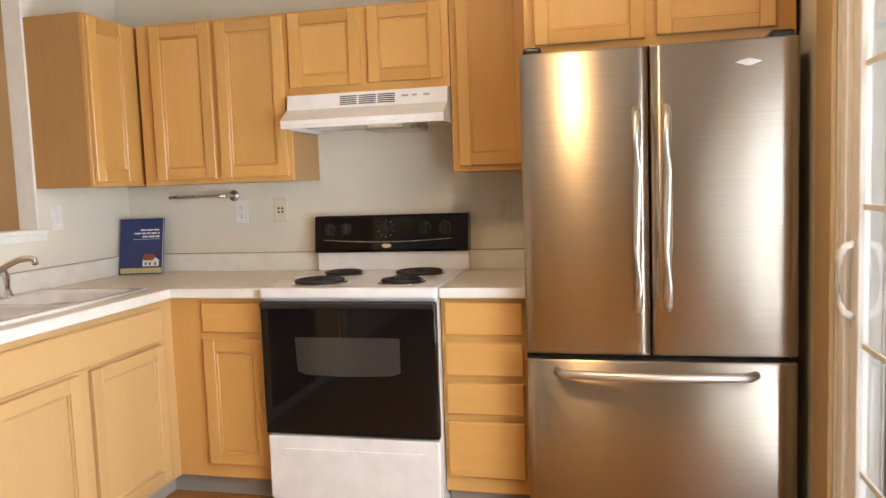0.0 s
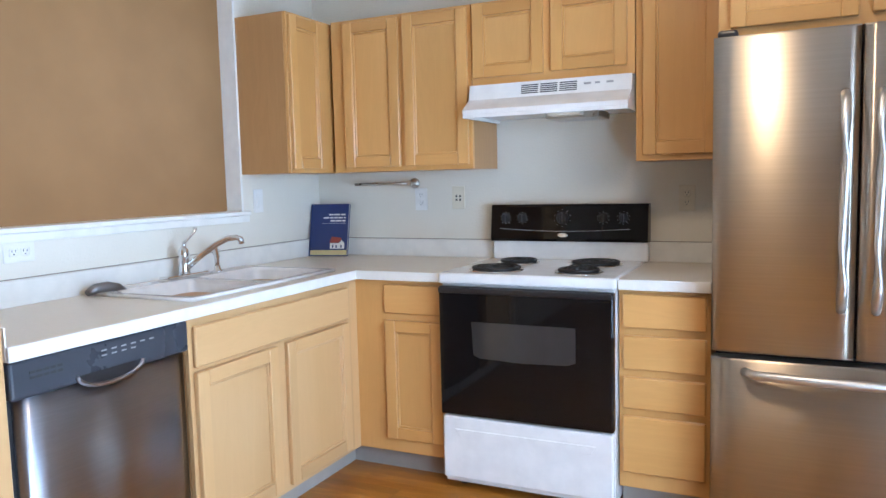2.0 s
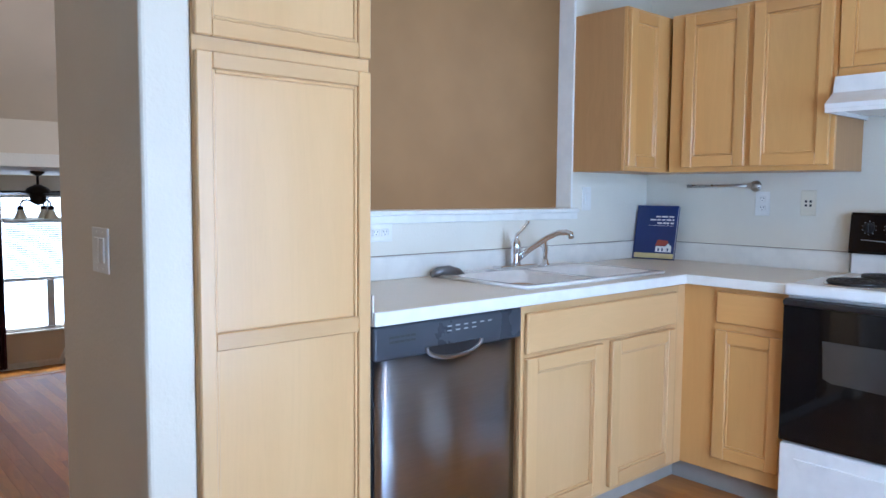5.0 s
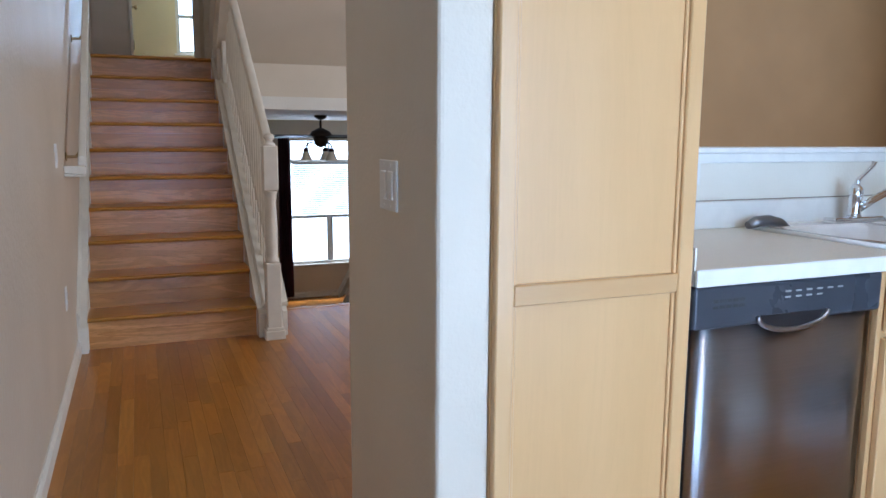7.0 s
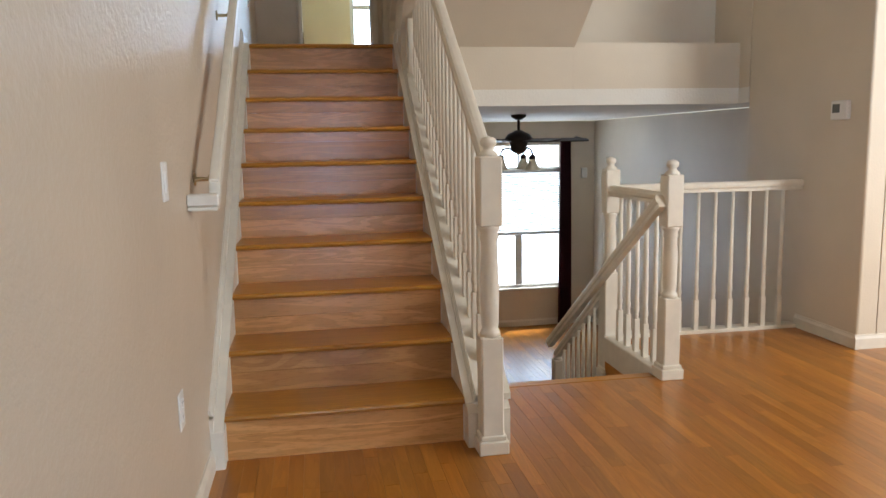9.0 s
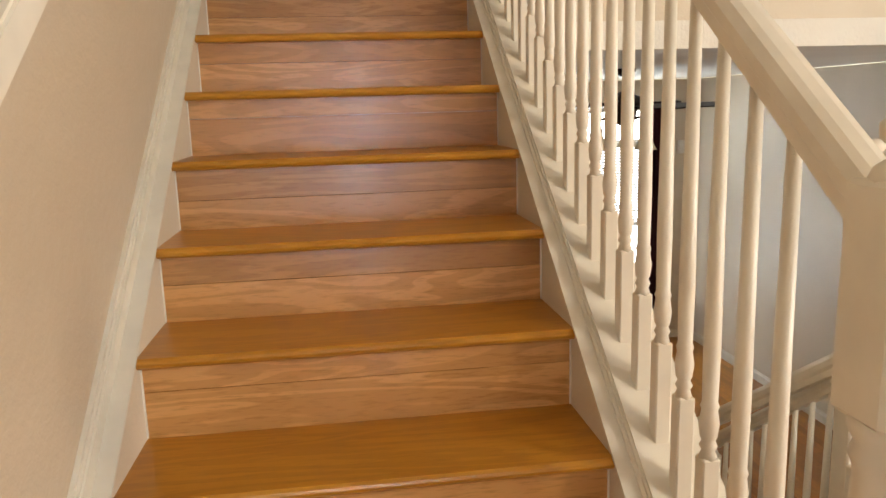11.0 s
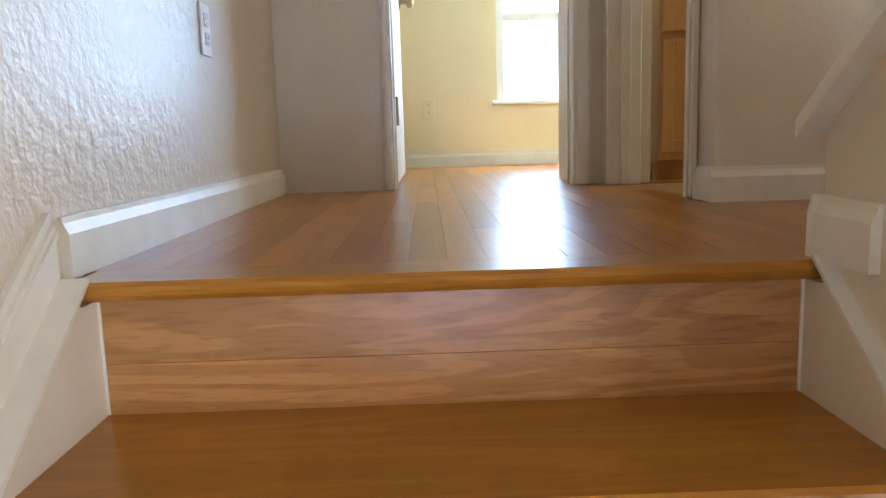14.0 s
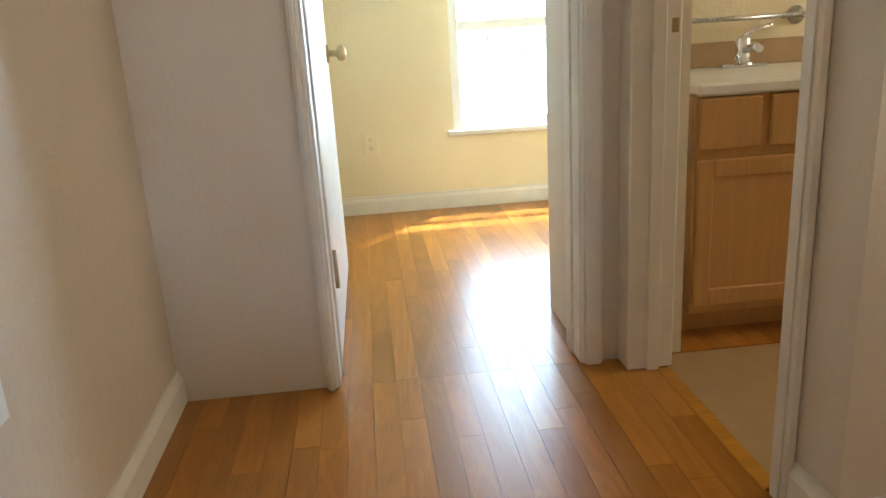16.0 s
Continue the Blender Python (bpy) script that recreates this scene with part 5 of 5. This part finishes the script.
# ---- hall and stair details ----
def wall_handrail():
    rail = thing("wall_handrail", (-2.4, -3.70, 0.96), "white painted handrail on brackets along the stair wall", "handrail")
    x0, z0, x1 = -2.46, 1.03, -4.75
    z1 = z0 + (x0 - x1) * SLOPE
    bm = prism(bmesh.new(), [(x0, z0), (x0, z0 + 0.075), (x1, z1 + 0.075), (x1, z1)], "y", -3.712, -3.674)
    bmesh.ops.bevel(bm, geom=bm.edges[:], offset=0.006, segments=2, affect="EDGES")
    part("rail", bm, TRIM, rail)
    part("return_block", cube(x0 - 0.005, YW, z0 - 0.012, x0 + 0.06, -3.674, z0 + 0.03, bevel=0.005), TRIM, rail)
    part("return_lip", cube(x0 - 0.01, YW, z0 - 0.028, x0 + 0.055, -3.68, z0 - 0.012, bevel=0.004), TRIM, rail)
    for x in (-2.6, -3.6, -4.55):
        z = z0 + (x0 - x) * SLOPE
        part("bracket", tube(bmesh.new(), [(x, YW, z - 0.03), (x, YW + 0.005, z - 0.03), (x, YW + 0.007, z - 0.03), (x, YW + 0.05, z - 0.03), (x, -3.70, z + 0.01)], [0.024, 0.024, 0.009, 0.008, 0.008], 12), BRASS, rail)


wall_handrail()


def ceiling_fan():
    x, y, zt = -6.42, -1.49, 1.455
    f = thing("ceiling_fan", (x, y, zt), "dark bronze ceiling fan with frosted glass lights in the lower room", "ceiling fan")
    part("canopy", turned(bmesh.new(), x, y, [(zt, 0.07), (zt - 0.02, 0.068), (zt - 0.045, 0.03), (zt - 0.05, 0.013)], 18), BRONZE, f)
    part("downrod", turned(bmesh.new(), x, y, [(zt - 0.04, 0.013), (zt - 0.15, 0.013)], 10), BRONZE, f)
    part("motor", turned(bmesh.new(), x, y, [(zt - 0.14, 0.03), (zt - 0.155, 0.055), (zt - 0.175, 0.10), (zt - 0.21, 0.125), (zt - 0.235, 0.12), (zt - 0.25, 0.085), (zt - 0.27, 0.08), (zt - 0.30, 0.075), (zt - 0.33, 0.07), (zt - 0.345, 0.04), (zt - 0.36, 0.012)], 24), BRONZE, f)
    for i in range(5):
        a = radians(14 + 72 * i)
        m = Matrix.Translation((x, y, zt - 0.235)) @ Matrix.Rotation(a, 4, "Z") @ Matrix.Rotation(radians(11), 4, "X")
        b = prism(bmesh.new(), [(0.19, -0.05), (0.30, -0.062), (0.60, -0.07), (0.645, -0.05), (0.655, 0.0), (0.645, 0.05), (0.60, 0.07), (0.30, 0.062), (0.19, 0.05)], "z", -0.004, 0.004)
        blade = part("blade", moved(b, m), BRONZE, f)
        arm = box(bmesh.new(), 0.08, -0.018, -0.006, 0.24, 0.018, 0.003, 0.003)
        part("blade_arm", moved(arm, m), BRONZE, blade)
    for i in range(3):
        a = radians(-95 + 120 * i + 5)
        dx, dy = math.cos(a), math.sin(a)
        p = [(x + r * dx, y + r * dy, zt - z) for r, z in ((0.05, 0.32), (0.11, 0.30), (0.155, 0.315), (0.17, 0.35), (0.17, 0.375))]
        part("light_arm", tube(bmesh.new(), p, 0.009, 8), BRONZE, f)
        cx, cy = x + 0.17 * dx, y + 0.17 * dy
        part("lamp_holder", turned(bmesh.new(), cx, cy, [(zt - 0.36, 0.012), (zt - 0.37, 0.03), (zt - 0.40, 0.032), (zt - 0.405, 0.03)], 14), BRONZE, f)
        part("shade", turned(bmesh.new(), cx, cy, [(zt - 0.40, 0.03), (zt - 0.43, 0.037), (zt - 0.465, 0.052), (zt - 0.495, 0.068), (zt - 0.50, 0.07)], 18), SHADE, f, "frosted cream glass shade")


ceiling_fan()


def curtain(y0, y1, label):
    c_ = thing("curtain", (-8.64, (y0 + y1) / 2, LOW + 0.05), label, "curtain", "window curtains")
    bm = bmesh.new()
    n, rows = 60, 16
    grid = []
    for j in range(rows + 1):
        v = j / rows
        z = 1.215 - v * (1.215 - LOW - 0.04)
        row = []
        for i in range(n + 1):
            u = i / n
            spread = 0.86 + 0.28 * v
            y = (y0 + y1) / 2 + (u - 0.5) * (y1 - y0) * spread
            x = -8.64 + 0.026 * math.sin(u * 2 * math.pi * 5 + 0.5 * math.sin(v * 4)) + 0.006 * math.sin(u * 41 + v * 3)
            row.append(bm.verts.new((x, y, z)))
        grid.append(row)
    for a, b in zip(grid, grid[1:]):
        for i in range(n):
            bm.faces.new((a[i], a[i + 1], b[i + 1], b[i])).smooth = True
    bmesh.ops.solidify(bm, geom=bm.faces[:], thickness=0.003)
    part("cloth", bm, CURTAIN, c_)


curtain(-0.35, -0.19, "burgundy curtain hanging beside the lower window")
curtain(-1.60, -1.42, "burgundy curtain hanging at the other side of the window")
rod = thing("curtain_rod", (-8.62, -0.85, 1.235), "black curtain rod above the lower window", "curtain rod")
part("rod", tube(bmesh.new(), [(-8.64, -1.72, 1.235), (-8.64, -0.06, 1.235)], 0.011, 10), BRONZE, rod)
for y in (-1.70, -0.09):
    part("end_bracket", tube(bmesh.new(), [(-8.75, y, 1.235), (-8.66, y, 1.235), (-8.64, y, 1.235)], [0.03, 0.014, 0.014], 10), BRONZE, rod)
bl = thing("window_blind", (-8.74, -0.825, 0.86), "white slatted blind half lowered over the window", "blind")
part("headrail", cube(-8.765, -1.38, 0.835, -8.72, -0.27, 0.868, bevel=0.004), BLIND, bl)
for i in range(26):
    z = 0.825 - i * 0.0285
    m = Matrix.Translation((-8.742, 0, z)) @ Matrix.Rotation(radians(-52), 4, "Y")
    part("slat", moved(box(bmesh.new(), -0.0125, -1.375, -0.0008, 0.0125, -0.275, 0.0008), m), BLIND, bl)
part("bottom_rail", cube(-8.757, -1.38, 0.062, -8.727, -0.27, 0.085, bevel=0.003), BLIND, bl)
for y in (-1.2, -0.825, -0.45):
    part("ladder_cord", cube(-8.756, y - 0.002, 0.08, -8.7545, y + 0.002, 0.84), BLIND, bl)
bl = thing("window_blind", (-8.27, -2.37, UP + 1.05), "white slatted blind drawn up at the bedroom window", "blind")
part("headrail", cube(-8.285, -2.83, UP + 1.66, -8.25, -1.9, UP + 1.70, bevel=0.004), BLIND, bl)
for i in range(18):
    z = UP + 1.64 - i * 0.032
    m = Matrix.Translation((-8.268, 0, z)) @ Matrix.Rotation(radians(-40), 4, "Y")
    part("slat", moved(box(bmesh.new(), -0.0125, -2.825, -0.0008, 0.0125, -1.905, 0.0008), m), BLIND, bl)
part("bottom_rail", cube(-8.282, -2.83, UP + 1.052, -8.254, -1.9, UP + 1.074, bevel=0.003), BLIND, bl)
for y in (-2.68, -2.05):
    part("ladder_cord", cube(-8.282, y - 0.002, UP + 1.07, -8.2805, y + 0.002, UP + 1.67), BLIND, bl)
det = thing("door_chime", (-8.75, 0.0, 0.80), "small white wall sensor by the lower window", "sensor")
part("case", cube(-8.75, -0.03, 0.74, -8.72, 0.05, 0.87, bevel=0.008), PLASTIC, det)

# ---- upper rooms ----
dr = tagged(thing("door_2", (-6.57, -3.41, UP), "white bedroom door standing open against the side", "door"), kind="structure")
leaf = part("door_leaf", cube(-7.42, -3.43, UP + 0.012, -6.585, -3.395, UP + 2.03, bevel=0.003), WHITETRIM, dr)
for s in (-1, 1):
    y = -3.395 if s > 0 else -3.43
    part("knob", moved(turned(bmesh.new(), 0, 0, [(0, 0.03), (0.006, 0.029), (0.008, 0.011), (0.03, 0.011), (0.036, 0.024), (0.05, 0.028), (0.062, 0.02), (0.065, 0.004)], 18), pose(-7.36, y, UP + 0.765, -90 * s, 0, 0)), BRASS, leaf)
for z in (0.22, 1.0, 1.78):
    part("hinge", cube(-6.60, -3.399, UP + z, -6.545, -3.3935, UP + z + 0.09, bevel=0.001), BRASS, dr, "worn brass hinge")
    part("hinge_pin", tube(bmesh.new(), [(-6.57, -3.389, UP + z - 0.004), (-6.57, -3.389, UP + z + 0.094)], 0.006, 8), BRASS, dr)


def vanity():
    v = thing("bath_vanity", (-6.77, -2.0, UP), "oak bathroom vanity with a cream top and chrome tap", "vanity")
    x = -6.53
    y0, y1 = -2.49, -1.45
    H = 0.66
    OAKV = timber("vanity_wood", (0.50, 0.26, 0.08), (0.60, 0.33, 0.11), "z", 0.35, vary=0.12)
    part("body", cube(-7.04, y0, UP + 0.07, x - 0.018, y1, UP + H - 0.03), OAKV, v)
    part("face_frame", cube(x - 0.018, y0, UP + 0.07, x, y1, UP + H - 0.03, bevel=0.002), OAKV, v)
    part("plinth", cube(-7.0, y0, UP, x - 0.06, y1, UP + 0.07), OAKV, v)
    for a, b in ((-2.485, -2.33), (-2.305, -1.98), (-1.95, -1.50)):
        part("drawer_front", cube(x, a, UP + 0.50, x + 0.016, b, UP + 0.625, bevel=0.004), OAKV, v)
    for a, b in ((-2.485, -2.02), (-1.98, -1.50)):
        d_ = part("door", cube(x, a + 0.035, UP + 0.13, x + 0.008, b - 0.045, UP + 0.44), OAKV, v)
        for e, f in ((a, a + 0.04), (b - 0.05, b)):
            part("stile", cube(x, e, UP + 0.095, x + 0.016, f, UP + 0.475, bevel=0.003), OAKV, d_)
        for e, f in ((UP + 0.095, UP + 0.14), (UP + 0.43, UP + 0.475)):
            part("rail", cube(x, a + 0.04, e, x + 0.0155, b - 0.05, f, bevel=0.003), OAKV, d_)
    part("top", cube(-7.05, y0 - 0.003, UP + H - 0.03, x + 0.02, y1, UP + H, bevel=0.006), LAMEDGE, v)
    part("backsplash", cube(-7.05, y0, UP + H, -7.03, y1, UP + H + 0.075, bevel=0.003), TILE, v, "tan backsplash")
    f = thing("basin_tap", (-6.96, -2.16, UP + H), "chrome single-lever basin tap on the vanity", "tap")
    z = UP + H
    part("base_plate", cube(-6.985, -2.23, z, -6.935, -2.09, z + 0.012, bevel=0.005), CHROME, f)
    part("body", turned(bmesh.new(), -6.96, -2.16, [(z + 0.01, 0.024), (z + 0.05, 0.02), (z + 0.08, 0.022), (z + 0.09, 0.012)], 16), CHROME, f)
    part("spout", tube(bmesh.new(), [(-6.955, -2.16, z + 0.045), (-6.90, -2.16, z + 0.065), (-6.86, -2.16, z + 0.055)], [0.012, 0.011, 0.011], 10), CHROME, f)
    part("lever", tube(bmesh.new(), [(-6.96, -2.16, z + 0.085), (-6.95, -2.14, z + 0.105), (-6.93, -2.09, z + 0.118)], [0.009, 0.007, 0.006], 10), CHROME, f)
    k = thing("vanity_stopper", (-6.92, -2.36, z), "small chrome stopper lying on the vanity top", "stopper")
    part("disc", turned(bmesh.new(), -6.92, -2.36, [(z, 0.018), (z + 0.012, 0.02), (z + 0.02, 0.012)], 14), CHROME, k)


vanity()
towel_bar("towel_bar", wall_at(x=-7.05), -2.43, -1.95, UP + 0.80, "nickel towel bar on the yellow bathroom wall")
setting("floor_threshold_bath", cube(-6.388, -2.652, UP - 0.02, -5.884, -2.600, UP - 0.001), OAKTREAD, "oak threshold at the bathroom door")

# ---- floor boards ----


def boards(parent, rects, z, axis_len, near, seed):
    """Strip oak boards along x in rectangles (x0, y0, x1, y1); those inside 'near' are pieces, the rest one joined part."""
    rng = random.Random(seed)
    W = 0.0572
    lengths = (0.38, 0.52, 0.68, 0.85, 1.05)
    shared = {}
    count = 0
    verts, faces = [], []
    for x0, y0, x1, y1 in rects:
        n = int(math.ceil((y1 - y0) / W - 1e-6))
        for r in range(n):
            a, b = y0 + r * W, min(y1, y0 + (r + 1) * W)
            x = x0
            first_cut = 0.12 + rng.random() * 0.6
            while x < x1 - 0.02:
                L = first_cut if x == x0 else rng.choice(lengths)
                if x1 - (x + L) < 0.12:
                    L = x1 - x
                s, e = max(x, x0), min(x + L, x1)
                x += L
                mid = ((s + e) / 2, (a + b) / 2)
                whole = abs((e - s) - L) < 1e-4 and abs(b - a - W) < 1e-4
                g = 0.0004
                def shape(sx, sy, ex, ey, zz):
                    return [(sx + g, sy + g, zz - 0.018), (ex - g, sy + g, zz - 0.018), (ex - g, ey - g, zz - 0.018), (sx + g, ey - g, zz - 0.018),
                            (sx + g, sy + g, zz), (ex - g, sy + g, zz), (ex - g, ey - g, zz), (sx + g, ey - g, zz)]
                QUADS = [(0, 1, 5, 4), (1, 2, 6, 5), (2, 3, 7, 6), (3, 0, 4, 7), (4, 5, 6, 7)]
                if count < 300 and any(q[0] <= mid[0] <= q[2] and q[1] <= mid[1] <= q[3] for q in near):
                    key = (round(e - s, 3), round(b - a, 3))
                    if key not in shared:
                        me = bpy.data.meshes.new("board")
                        me.from_pydata(shape(-(e - s) / 2, -(b - a) / 2, (e - s) / 2, (b - a) / 2, 0), [], QUADS)
                        me.materials.append(OAK_O)
                        shared[key] = me
                    ob = new("board", shared[key])
                    ob.location = (mid[0], mid[1], z)
                    ob.parent = parent
                    count += 1
                else:
                    o = len(verts)
                    verts.extend(shape(s, a, e, b, z))
                    faces.extend(tuple(o + i for i in q) for q in QUADS)
    if verts:
        me = bpy.data.meshes.new("boards_rest")
        me.from_pydata(verts, [], faces)
        me.materials.append(OAK_I)
        ob = new("boards_rest", me)
        ob.parent = parent
        tagged(ob, "oak strip floor boards", kind="stuff")


fl = {o.name: o for o in scene.objects if o.name.startswith("floor_")}
boards(fl["floor_base"], [(-3.28, YW + 0.001, 3.12, -1.56), (-4.0, -1.56, 3.12, -0.33), (-3.45, -0.33, -0.08, 3.9)], 0.0, "x", [(-3.3, -3.8, -0.4, -1.1)], 3)
boards(fl["floor_dining_base"], [(0.3, -5.6, 3.12, YW)], 0.0, "x", [], 4)
boards(fl["floor_upper_base"], [(-6.46, YW + 0.001, XTOP - 0.095, -2.63), (-5.72, -2.63, XTOP - 0.095, -0.4), (-8.25, YW + 0.001, -6.46, -1.1)], UP, "x", [(-8.3, -3.8, -4.9, -2.2)], 5)
boards(fl["floor_lower_base"], [(-8.75, -4.5, -4.55, 0.15)], LOW, "x", [(-8.8, -1.75, -6.4, 0.2)], 6)
setting("trim_stairhead_edge", cube(-3.31, -2.638, -0.026, -3.24, -1.66, 0.003, bevel=0.004), OAKTREAD, "oak nosing at the head of the lower stairs")

# ---- kitchen ceiling light, above the view ----
cl = thing("ceiling_light", (2.2, -1.9, 2.75), "white rectangular ceiling light with a warm diffuser", "ceiling light")
bm = bmesh.new()
for a in ((1.70, -2.06, 2.70, -2.03), (1.70, -1.77, 2.70, -1.74), (1.70, -2.03, 1.73, -1.77), (2.67, -2.03, 2.70, -1.77)):
    box(bm, a[0], a[1], 2.68, a[2], a[3], 2.75, 0.003)
part("frame", bm, WHITETRIM, cl)
part("reflector", cube(1.73, -2.03, 2.735, 2.67, -1.77, 2.75), WHITETRIM, cl)
